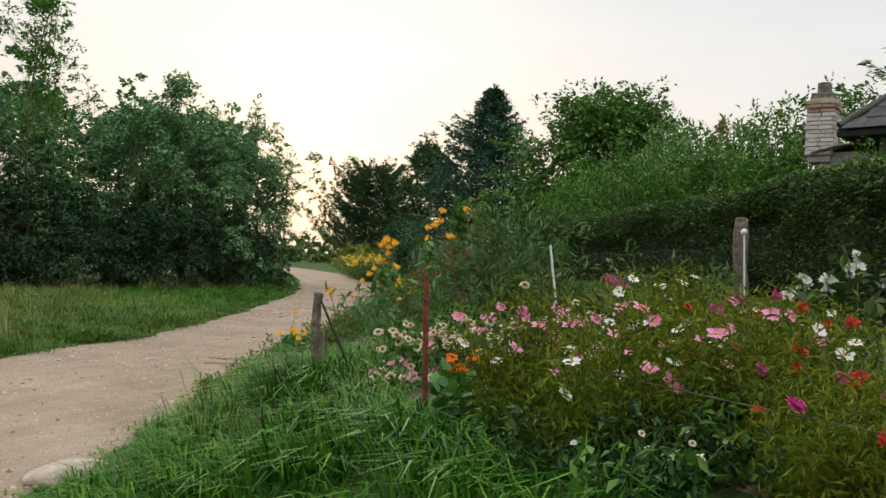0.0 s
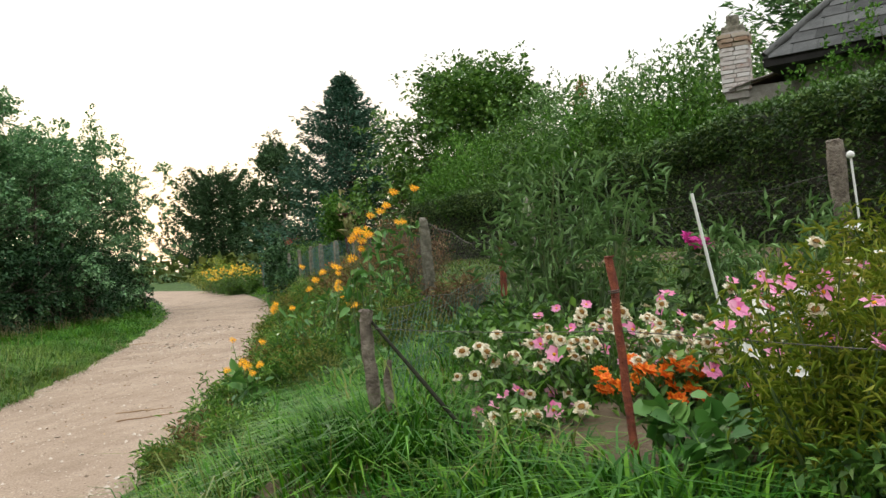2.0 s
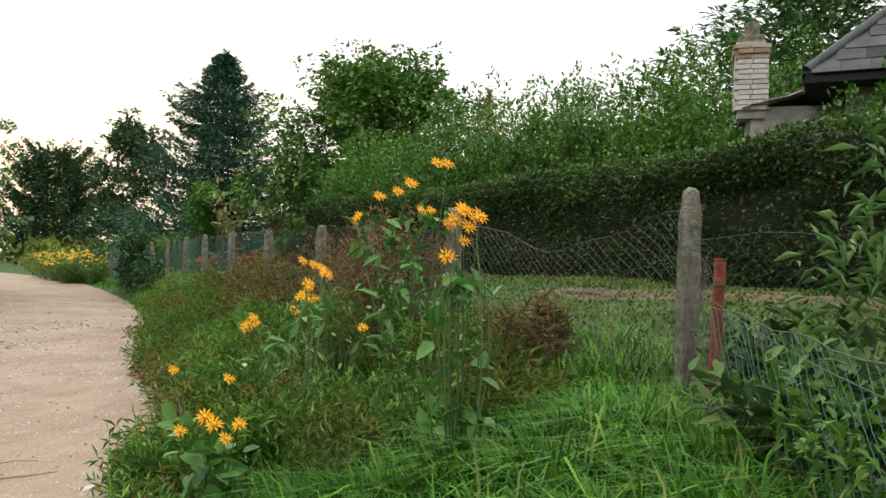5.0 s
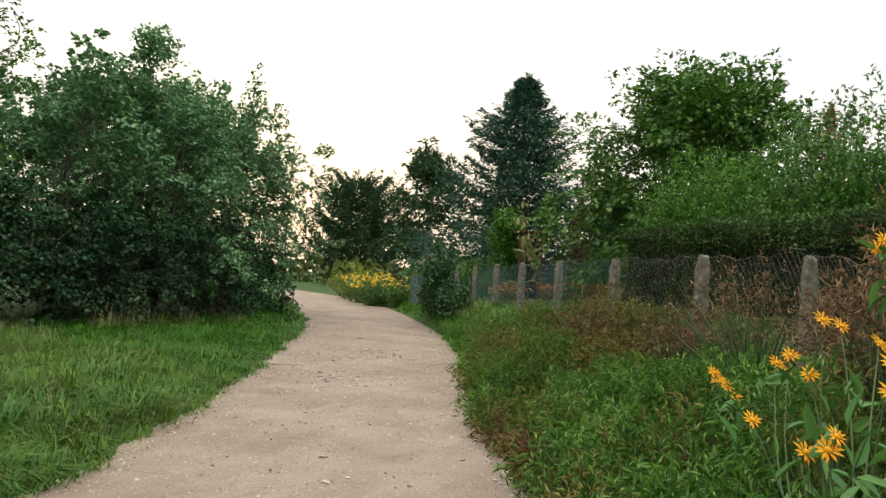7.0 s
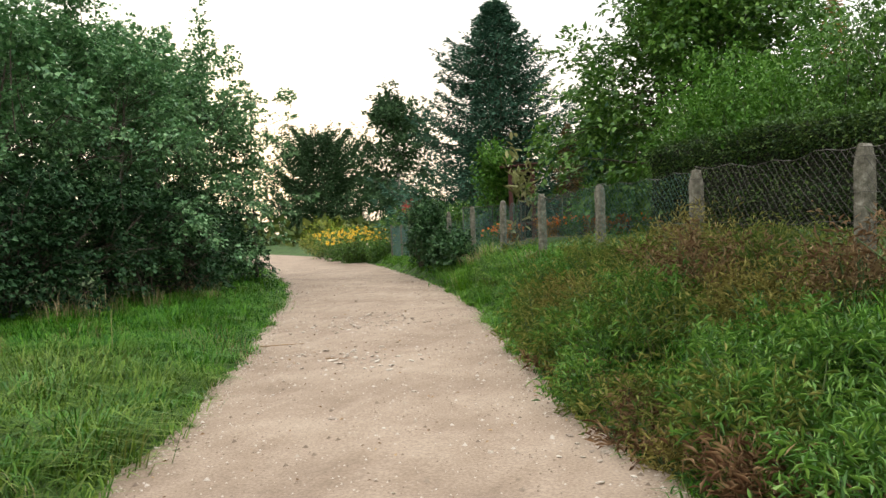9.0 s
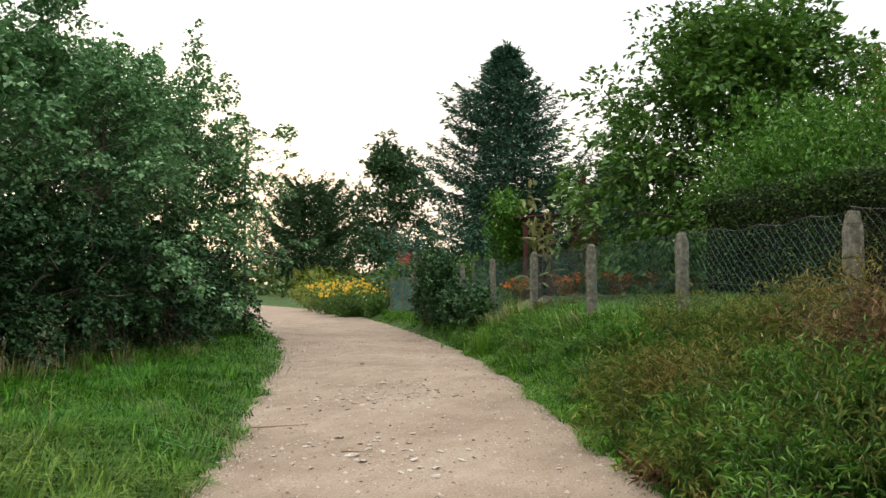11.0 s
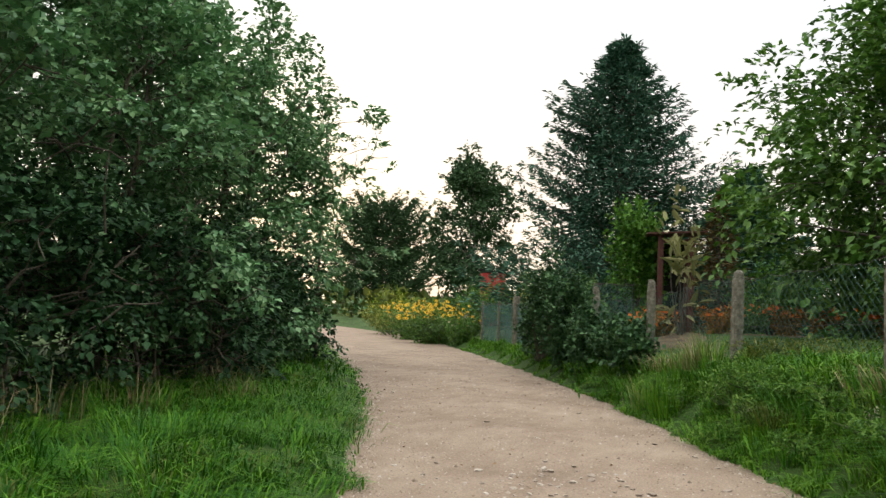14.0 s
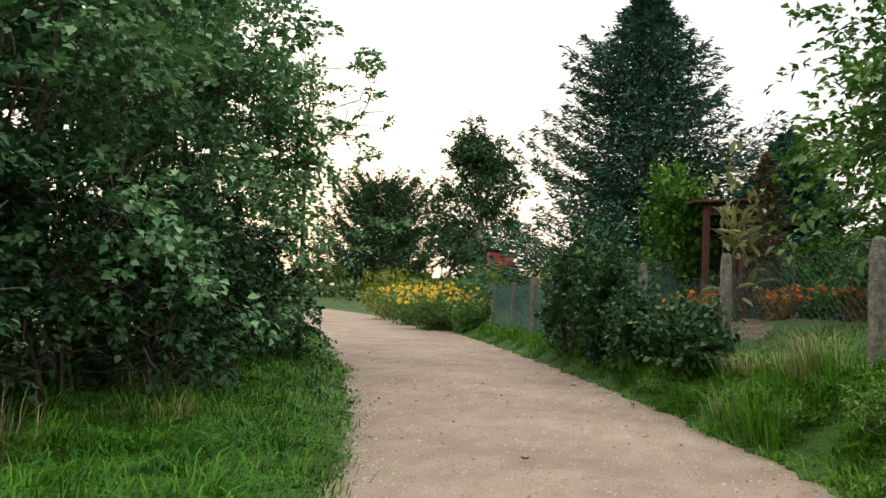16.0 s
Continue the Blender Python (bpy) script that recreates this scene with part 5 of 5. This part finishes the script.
    flower_plant("cosmos", "feathery cosmos plant with " + {"white": "white and pink", "pink": "pink and white", "red": "small red"}[kinds[0]] + " flowers", x, y, w, h, kinds, int(n * 1.7), 6500, 0.05, M_FEATHER, 0.075, 60 + k, size=1.0, group="garden flowers", rough_top=0.35)
    k += 1
flower_plant("white_dahlia", "dark-leaved dahlia with big white flowers", 3.9, 1.7, 0.8, 0.6, ["dahlia"], 8, 420, 0.09, M_HEDGE, 0.6, 90, [(3.62, 1.15, 1.5), (3.95, 2.3, 1.62), (3.85, 1.3, 1.57), (4.05, 1.5, 1.53), (3.55, 1.4, 1.42), (3.75, 1.25, 1.5), (4.2, 1.9, 1.5), (3.9, 1.5, 1.66)], face=(62, 0), size=1.15)
flower_plant("magenta_dahlia", "tall dark stem with magenta flowers", 2.3, 2.65, 0.35, 0.45, ["magenta"], 3, 120, 0.08, M_HEDGE, 0.5, 91, [(2.33, 2.66, 1.40), (2.38, 2.6, 1.38), (2.28, 2.6, 1.42)], face=(50, 0), size=1.5)
flower_plant("white_daisy", "low herb with small white flowers at the garden edge", 3.9, -1.55, 0.7, 0.22, ["white"], 12, 300, 0.06, M_OAK, 0.4, 92, size=0.7)
flower_plant("white_daisy", "low herb with small white flowers at the garden edge", 3.1, -0.95, 0.6, 0.3, ["white", "cream"], 9, 300, 0.06, M_OAK, 0.4, 93, size=0.45)


def strap_plant(name, label, x, y, n, h, w, material, seed, spread=0.12, lean=1.3):
    rng = np.random.default_rng(seed)
    root = thing(name, label, "grass tuft", pose(x, y, float(ground_z(x, y)) - 0.02), kind="stuff" if "iris" not in name else "")
    b = rng.normal(size=(n, 3)) * spread
    b[:, 2] = 0
    turn = np.arctan2(b[:, 1], b[:, 0]) + rng.normal(size=n) * 0.5
    part("blade", blades("blade", b, h, w, lean, rng, turn), material, root, kind="stuff")


for k, (x, y, h) in enumerate(((3.4, 0.15, 0.66), (3.62, 0.3, 0.62), (3.2, 0.0, 0.5), (3.95, 0.05, 0.6), (4.2, -0.4, 0.55), (3.0, -0.35, 0.4))):
    strap_plant("iris_clump", "clump of upright strap-shaped green leaves in the bed", x, y, 40, h, 0.013, M_IRIS, 200 + k, 0.07, 0.7)
for k, (x, y, w, h) in enumerate(((2.75, -0.55, 0.6, 0.2), (3.15, -0.7, 0.6, 0.24), (3.55, -0.55, 0.7, 0.3), (3.95, -0.75, 0.7, 0.3), (4.4, -1.1, 0.7, 0.35), (2.45, -0.25, 0.5, 0.18), (3.3, -0.25, 0.6, 0.28))):
    bush("bedding_plant", "low dark-leaved bedding plant in the garden soil", x, y, w, w, h, 800, 0.05, [M_HEDGE, M_IVY, M_OAK][k % 3], 140 + k, "flowering plant", 0.4, twigs=22, ragged=0.4, group="bedding plants")
for k, (x, y, h) in enumerate(((0.3, 3.1, 0.22), (0.62, 3.45, 0.26), (0.0, 2.75, 0.2), (0.85, 2.9, 0.24), (0.72, 2.3, 0.22), (0.35, 2.4, 0.2), (-0.3, 3.3, 0.2), (1.0, 0.55, 0.26), (0.95, 0.95, 0.24), (0.45, 1.1, 0.2), (0.55, 3.9, 0.22), (0.2, 1.7, 0.2), (0.75, 3.75, 0.25))):
    strap_plant("grass_tuft", "big arching bright green grass tussock on the bank", x, y, 300, h, 0.005, M_TUSSOCK, 250 + k, 0.11, 1.3)
rng_t = np.random.default_rng(77)
for k in range(64):
    y = rng_t.uniform(-0.8, 4.6)
    xf, xr = np.interp(y, Y_F, X_F), np.interp(y, Y_R, X_R)
    x = xf - rng_t.uniform(0.08, 0.72) * (xf - xr)
    strap_plant("grass_tuft", "long arching bright green grass tuft on the bank", x, y, 220, rng_t.uniform(0.14, 0.25), 0.006, [M_TUFT, M_GRASS, M_GRASS][k % 3], 300 + k, 0.15, 1.25)
for k in range(26):
    y = rng_t.uniform(6, 22)
    xf, xr = np.interp(y, Y_F, X_F), np.interp(y, Y_R, X_R)
    x = xf - rng_t.uniform(0.1, 0.6) * (xf - xr)
    strap_plant("grass_tuft", "long arching green grass tuft on the bank", x, y, 170, rng_t.uniform(0.2, 0.34), 0.0055, [M_TUFT, M_STRAW, M_GRASS2][k % 3], 400 + k, 0.16)
for k, (x, y) in enumerate(((2.25, -0.02), (2.1, 0.15), (2.45, 0.1))):
    bush("squash_plant", "low plant with very large lobed green leaves", x, y, 0.45, 0.4, 0.22, 80, 0.07, M_BIGLEAF, 120 + k, "vegetable", 0.95, twigs=10)
bush("willow_shrub", "upright willow shrub with long narrow grey-green leaves", 1.6, 2.4, 0.98, 0.9, 1.1, 2100, 0.098, M_WILLOW, 130, "shrub", 0.14, twigs=40, ragged=0.32)
bush("willow_shrub", "upright willow shrub with long narrow grey-green leaves", 2.7, 2.8, 1.0, 1.0, 0.6, 900, 0.095, M_WILLOW, 131, "shrub", 0.2, twigs=36, ragged=0.3)
bush("low_herb", "low dark tangled herbs at the fence foot", 1.35, 2.1, 0.9, 1.4, 0.35, 1500, 0.06, M_OAK, 132, "weed", 0.4, twigs=26)
for k, (x, y, w, h) in enumerate(((1.3, 3.1, 0.7, 0.34), (1.7, 3.6, 0.8, 0.4), (1.45, 4.0, 0.6, 0.35), (1.8, 4.5, 0.8, 0.32), (1.25, 2.6, 0.7, 0.32))):
    bush("low_herb", "dark leafy tangle at the foot of the garden fence", x, y, w, w, h, 700, 0.085, M_HEDGE if k else M_OAK, 136 + k, "weed", 0.5, twigs=24)
for k, (x, y, w, h) in enumerate(((-2.0, 6.9, 0.9, 0.5), (-2.3, 7.6, 0.9, 0.5), (-1.6, 5.9, 0.8, 0.5), (-2.9, 8.6, 0.7, 0.42), (-1.9, 8.1, 0.9, 0.55), (-1.3, 4.4, 0.7, 0.42), (-4.35, 12.1, 0.8, 0.45), (-4.1, 11.4, 0.8, 0.45), (-3.85, 10.8, 0.8, 0.42), (-3.6, 11.5, 0.8, 0.5))):
    x = max(x, float(edge_r(y)) + 0.45 * w)
    bush("leafy_weed", "upright bright green weed with long narrow leaves", x, y, w, w, h, 1900, 0.075, M_WEED, 640 + k, "weed", 0.15, twigs=44, ragged=0.35, group="leafy weeds")
bush("dry_vine", "heap of dead grey-brown vine on the fence post", -0.75, 7.2, 1.0, 0.8, 1.0, 4200, 0.06, M_DRY, 133, "weed", 0.12, twigs=50)
bush("dry_vine", "heap of dead grey-brown vine on the fence", -1.5, 9.4, 1.6, 0.7, 0.8, 2400, 0.05, M_DRY, 134, "weed", 0.12, twigs=50)


# ---- weeds of the bank ----
for k in range(190):
    y = rng_t.uniform(4, 22)
    x = np.interp(y, Y_L, X_L) - 0.25 - rng_t.random() ** 1.3 * 4.6
    # from y 12 on darker grass replaces light tufts, painting in the thicket's shade
    strap_plant("grass_tuft", "shaggy green grass tuft on the open verge", x, y, 150, rng_t.uniform(0.18, 0.34) * (1 if y < 12 else 0.65), 0.0065, [M_TUFT, M_LIGHTTUFT if y < 12 else M_GRASS, M_GRASS2][k % 3], 600 + k, 0.2)
for k in range(44):
    y = rng_t.uniform(12, 25)
    xf, xr = np.interp(y, Y_F, X_F), np.interp(y, Y_R, X_R)
    strap_plant("grass_tuft", "lush bright green grass tuft on the bank", xr + rng_t.uniform(0.12, 0.95) * (xf - xr), y, 130, rng_t.uniform(0.16, 0.3), 0.0065, [M_TUFT, M_BANKGRASS_LIT, M_TUSSOCK][k % 3], 900 + k, 0.18)
for k in range(7):
    y = rng_t.uniform(20.3, 22.2)
    strap_plant("reed_grass", "tall pale grass with seed plumes at the fence foot", np.interp(y, Y_F, X_F) - rng_t.uniform(0.1, 0.9), y, 90, rng_t.uniform(0.45, 0.65), 0.005, M_MAIZE if k % 3 == 0 else M_BANKGRASS_LIT, 950 + k, 0.12, 0.7)
for k in range(9):
    y = rng_t.uniform(9, 22)
    x = np.interp(y, [9, 12, 16, 22], [-13.2, -13.0, -12.7, -14.8]) + rng_t.normal() * 0.35
    strap_plant("dry_grass", "pale dry seeding grass at the foot of the thicket", x, y, 60, rng_t.uniform(0.35, 0.6), 0.004, M_STRAW, 800 + k, 0.2, 0.7)


def herb(x, y, w, h, material, seed, label, n=1400, leaf=0.05, aspect=0.15):
    x = max(x, float(edge_r(y)) + 0.35 * w)
    near = 1 - 0.42 * float(smooth((1.9 - abs(np.interp(y, Y_F, X_F) - x)) / 0.9)) * (7 < y < 15)
    h = h * near
    bush("weed", label, x, y, w, w * 0.9, h, n, leaf, material, seed, "weed", aspect, twigs=24, ragged=0.35, group="bank weeds")


BROWN, GREENW, HALF = "dry reddish brown weed stalks on the bank", "leafy green weed on the bank", "half dry feathery weed going to seed"
for k, (x, y, w, h, m) in enumerate(((-4.0, 10.2, 0.7, 0.35, 1), (-3.7, 9.6, 0.7, 0.4, 2), (-3.5, 10.9, 0.9, 0.7, 2), (-4.3, 11.4, 0.8, 0.45, 2), (-4.1, 12.2, 1.0, 0.75, 2), (-4.9, 12.9, 0.9, 0.75, 2), (-5.0, 13.9, 0.9, 0.5, 2), (-4.6, 13.3, 0.9, 0.85, 2), (-3.0, 11.5, 0.8, 0.8, 0), (-2.9, 10.0, 0.8, 0.6, 1),
                                     (-3.9, 13.4, 0.9, 0.8, 2), (-2.5, 9.2, 0.8, 0.6, 1), (-2.9, 8.4, 0.7, 0.5, 2), (-3.1, 7.9, 0.6, 0.35, 0), (-2.4, 6.6, 0.6, 0.35, 1), (-2.1, 5.3, 0.6, 0.30, 1), (-1.75, 3.6, 0.5, 0.3, 1), (-1.6, 2.8, 0.5, 0.21, 1), (-1.9, 7.6, 0.8, 0.6, 1), (-1.2, 6.9, 0.7, 0.51, 1), (-0.9, 4.6, 0.7, 0.42, 1), (-0.4, 4.4, 0.6, 0.42, 1),
                                     (-0.2, 5.2, 0.6, 0.47, 1), (0.3, 5.2, 0.5, 0.42, 0), (-1.6, 5.9, 0.7, 0.6, 1), (-5.3, 15.8, 0.8, 0.26, 1), (-6.0, 17.0, 0.8, 0.24, 1), (-6.9, 19.2, 0.9, 0.24, 1), (-7.3, 18.7, 0.6, 0.2, 1), (-5.5, 14.9, 0.7, 0.3, 1), (-0.6, 2.3, 0.5, 0.3, 1), (0.1, 4.2, 0.5, 0.34, 2), (-2.0, 4.5, 0.5, 0.38, 1), (-2.7, 7.2, 0.7, 0.5, 1), (-2.2, 8.0, 0.7, 0.5, 1), (-3.4, 12.2, 0.8, 0.85, 0), (-2.2, 10.2, 0.7, 0.75, 0), (-6.4, 19.9, 0.6, 0.22, 2), (-3.6, 9.2, 0.9, 0.14, 0), (-2.7, 8.7, 0.9, 0.5, 1), (-2.2, 9.0, 0.9, 0.55, 1), (-2.5, 7.9, 0.8, 0.45, 1), (-1.7, 8.4, 0.8, 0.5, 1), (-3.0, 9.3, 0.8, 0.45, 1), (-4.6, 11.9, 0.7, 0.12, 0), (-6.9, 20.2, 0.5, 0.22, 2))):
    herb(x, y, w, h, [M_DRY, M_WEED, M_DRYGREEN][m], 500 + k, [BROWN, GREENW, HALF][m], n=[1250, 1200, 1600][m], leaf=[0.075, 0.068, 0.08][m], aspect=[0.055, 0.17, 0.055][m])


for k, (x, y, w, h) in enumerate(((-2.6, 10.2, 1.0, 0.7), (-3.8, 11.6, 1.1, 0.85), (-3.2, 12.6, 1.0, 0.9), (-2.6, 11.4, 1.0, 0.8), (-4.3, 12.7, 1.0, 0.8), (-4.4, 14.4, 1.0, 0.7), (-3.6, 14.1, 0.9, 0.8))):
    herb(x, y, w, h, M_SEEDHEAD if k % 2 == 0 else M_DRYGREEN, 560 + k, "tall fine olive and reddish seeding weed by the fence" if k % 2 == 0 else HALF, n=2600, leaf=0.06, aspect=0.06)


for k, (x, y, w, h) in enumerate(((-1.2, 4.8, 0.6, 0.5), (-0.7, 3.9, 0.5, 0.45), (-2.3, 6.1, 0.6, 0.5), (-1.1, 6.3, 0.6, 0.6), (-1.8, 4.9, 0.5, 0.4), (-0.2, 4.9, 0.5, 0.5), (-2.0, 7.0, 0.6, 0.55))):
    herb(x, y, w, h, M_DRYGREEN if k % 2 else M_SEEDHEAD, 580 + k, HALF if k % 2 else "thin olive brown seeding weed among green herbs", n=900, leaf=0.065, aspect=0.06)


for k in range(24):
    y = 2.6 + k * 0.36
    x = float(edge_r(y)) + rng_t.uniform(0.12, 0.4)
    herb(x, y, rng_t.uniform(0.35, 0.55), rng_t.uniform(0.16, 0.3), [M_DRYGREEN, M_DRY, M_SEEDHEAD][k % 3], 660 + k, ["half dry low weed at the track edge", "brown dry weed stalks spilling over the track edge", "thin olive seeding weed at the track edge"][k % 3], n=800, leaf=0.06, aspect=0.08)


for k in range(26):
    y = rng_t.uniform(11.5, 24)
    xf, xr = np.interp(y, Y_F, X_F), float(edge_r(y))
    bush("leafy_weed", "low broad-leaved bright green weed on the bank", xr + 0.3 + rng_t.uniform(0.0, 0.75) * (xf - xr - 0.3), y, 0.7, 0.6, rng_t.uniform(0.12, 0.2), 900, 0.05, M_WEED, 690 + k, "weed", 0.34, twigs=26, ragged=0.35, group="leafy weeds")


# ---- far gardens ----
flower_plant("rudbeckia_clump", "dense clump of bright yellow flowers beside the track", -18.6, 38.6, 3.0, 1.5, ["lemon"], 120, 2200, 0.14, M_OAK, 0.4, 700, size=1.9, rough_top=0.3)
flower_plant("rudbeckia_clump", "dense clump of bright yellow flowers beside the track", -20.6, 41.4, 3.0, 1.5, ["lemon"], 120, 2200, 0.14, M_OAK, 0.4, 701, size=1.9, rough_top=0.3)
flower_plant("rudbeckia_clump", "dense clump of bright yellow flowers beside the track", -17.0, 37.2, 1.8, 1.1, ["lemon", "cream"], 26, 1800, 0.13, M_OAK, 0.4, 702, size=1.5, rough_top=0.3)
for k, x in enumerate((-9.75, -9.3, -8.0, -7.3, -6.6, -5.9, -5.2, -4.5, -3.8, -3.1)):
    flower_plant("marigold_row", "row of small orange flowers with reddish leaves along the lawn", x, 29.35 + 0.12 * math.sin(k * 2.1), 0.95, 0.62, ["orange"], 20, 900, 0.085, [M_OAK, M_AUTUMN, M_AUTUMN][k % 3], 0.5, 710 + k, size=1.7, group="orange border")
bush("maize_plant", "tall plant with drooping pale yellow-green leaves", -8.75, 29.0, 0.8, 0.8, 2.2, 110, 0.36, M_MAIZE, 720, "plant", 0.3, twigs=7)
for k, (x, y, w, h, m) in enumerate(((-6.9, 31.6, 1.8, 1.5, M_LIGHTLEAF), (-11.6, 32.0, 2.2, 1.3, M_OAK), (-13.6, 36.0, 2.4, 1.5, M_OAK), (-18.7, 45.6, 2.4, 1.6, M_OAK), (-17.0, 44.0, 3.0, 1.0, M_LIGHTLEAF), (-20.0, 49.6, 3.2, 1.9, M_LIGHTLEAF), (-24.5, 48.0, 4.0, 1.9, M_FEATHER), (-5.0, 31.8, 1.8, 1.4, M_OAK), (-3.2, 31.6, 2.0, 1.5, M_LIGHTLEAF), (-23.0, 45.0, 3.0, 1.2, M_DRYGREEN), (-12.8, 33.5, 1.6, 1.0, M_DRYGREEN))):
    bush("shrub", "garden shrub among the vegetable plots", x, y, w, w, h, 2600, 0.12, m, 730 + k, twigs=30, aspect=0.45)


# ---- loose things on the track ----
def boulder(name, label, x, y, size, seed, z=None):
    rng = np.random.default_rng(seed)
    bm = bmesh.new()
    bmesh.ops.create_icosphere(bm, subdivisions=3, radius=0.5)
    for v in bm.verts:
        c = v.co.normalized()
        v.co *= 1 + 0.22 * noise.noise(c * 1.7 + Vector((seed, 0, 0))) + 0.07 * noise.noise(c * 6 + Vector((seed, 3, 0)))
        v.co.x *= size[0]
        v.co.y *= size[1]
        v.co.z *= size[2]
    ob = part(name, bm, M_STONE, smoothed=True)
    ob.matrix_basis = pose(x, y, (float(ground_z(x, y)) if z is None else z) + size[2] * 0.12, 0, 0, rng.uniform(0, 180))
    tagged(ob, label, "stone")


boulder("boulder", "flat pale stone at the edge of the track", -0.55, 0.15, (0.62, 0.34, 0.16), 1)
boulder("boulder", "flat grey stone in the grass by the ivy", -12.0, 30.3, (0.5, 0.3, 0.12), 2)
boulder("boulder", "pale weathered stone in the grass under the fence", -6.0, 17.2, (0.3, 0.25, 0.25), 3)
boulder("boulder", "pale flat stone in the lawn", -7.4, 22.0, (0.4, 0.3, 0.1), 4)


def track_litter():
    rng = np.random.default_rng(33)
    rd = bpy.data.objects["road"]
    meshes = []
    for s in range(5):
        bm = bmesh.new()
        bmesh.ops.create_icosphere(bm, subdivisions=1, radius=0.5)
        for v in bm.verts:
            v.co *= 1 + 0.35 * noise.noise(v.co * 2.2 + Vector((s * 5, 0, 0)))
            v.co.z *= 0.45
        me = bpy.data.meshes.new("stone")
        bm.to_mesh(me)
        bm.free()
        me.materials.append(M_STONE)
        meshes.append(me)
    for k in range(420):
        if k < 150:
            x, y = rng.normal(-8.15, 0.5), rng.normal(15.5, 0.7)
        elif k < 230:
            x, y = rng.normal(-6.8, 0.45), rng.normal(12.2, 0.35)
        elif k < 330:
            y = rng.uniform(2.5, 9.5)
            x = float(edge_r(y)) + 0.03 - abs(rng.normal()) * 0.24
        else:
            y = rng.uniform(1, 28)
            x = rng.uniform(edge_l(y), edge_r(y))
        u = float((x - edge_l(y)) / (edge_r(y) - edge_l(y)))
        if not 0 < u < 1:
            continue
        s = rng.uniform(0.018, 0.055) * (1.7 if rng.random() < 0.1 else 1) * (1.15 if k < 230 else 1)
        z = 0.012 + 0.02 * math.sin(math.pi * u) - 0.018 * math.exp(-((u - 0.28) / 0.1) ** 2) - 0.018 * math.exp(-((u - 0.72) / 0.1) ** 2)
        o = new("stone", meshes[k % 5])
        o.parent = rd
        o.matrix_basis = pose(x, y, z + 0.1 * s, rng.uniform(-15, 15), rng.uniform(-15, 15), rng.uniform(0, 360)) @ Matrix.Diagonal((s * rng.uniform(0.8, 1.6), s, s * 0.8, 1))
    # thin tubes added in place of dark streaks and debris in the sand
    for a, b in (((-3.52, 5.22), (-3.0, 5.45)), ((-3.2, 4.8), (-2.68, 5.16)), ((-7.15, 12.2), (-6.7, 12.28)), ((-8.4, 13.0), (-8.0, 13.3))):
        t = np.linspace(0, 1, 7)
        p = np.stack([a[0] + (b[0] - a[0]) * t + rng.normal(size=7) * 0.02, a[1] + (b[1] - a[1]) * t + rng.normal(size=7) * 0.02, np.full(7, 0.026)], 1)
        tw = thing("track_streak", "thin dark tube standing in for a dark streak in the sandy track", "twig", group="fallen twigs")
        part("twig", tubes("twig", [(p, np.linspace(0.007, 0.0025, 7)), (np.stack([p[3], p[3] + [0.05, 0.09, 0.0]]), [0.004, 0.002])], 5), M_DRY, tw)
    n = 27000
    y = rng.uniform(-1, 34, n)
    u = rng.random(n)
    side = rng.random(n)
    u = np.where(side < 0.22, u * 0.08, np.where(side < 0.44, 1 - u * 0.08, u))
    x = edge_l(y) + (edge_r(y) - edge_l(y)) * u
    v = 0.012 + 0.02 * np.sin(np.pi * u) - 0.018 * np.exp(-((u - 0.28) / 0.1) ** 2) - 0.018 * np.exp(-((u - 0.72) / 0.1) ** 2) + 0.004 * wob(x, y, 2.3, 3) + 0.0015 * wob(x, y, 9.0, 1)
    s = rng.uniform(0.004, 0.012, n) * np.where(rng.random(n) < 0.06, 2.2, 1)
    p = np.stack([x, y, v], 1)
    t = np.array([[1, 0, 0], [-0.5, 0.87, 0], [-0.5, -0.87, 0], [0, 0, 0.8]])
    a = rng.uniform(0, 6.28, n)
    c, q = np.cos(a), np.sin(a)
    V = np.stack([np.stack([t[i, 0] * c - t[i, 1] * q, t[i, 0] * q + t[i, 1] * c, np.full(n, t[i, 2])], 1) for i in range(4)], 1)
    V = p[:, None] + V * s[:, None, None]
    i = np.arange(n)[:, None] * 4
    part("grit", fast_mesh("grit", V.reshape(-1, 3), np.concatenate([i + [0, 1, 3], i + [1, 2, 3], i + [2, 0, 3]], 0)), M_GRIT, rd, kind="stuff")
    n = 420
    y = rng.uniform(0, 34, n)
    u = rng.random(n)
    x = edge_l(y) + (edge_r(y) - edge_l(y)) * u
    root = thing("fallen_leaves", "scattered small brown leaves and twigs on the track", "litter", kind="stuff")
    w = rng.normal(size=(n, 3)) * [1, 1, 0.15]
    part("litter", leaves("litter", np.stack([x, y, np.full(n, 0.035)], 1), w, 0.035, 0.5, rng), M_DRY, root, kind="stuff")


track_litter()
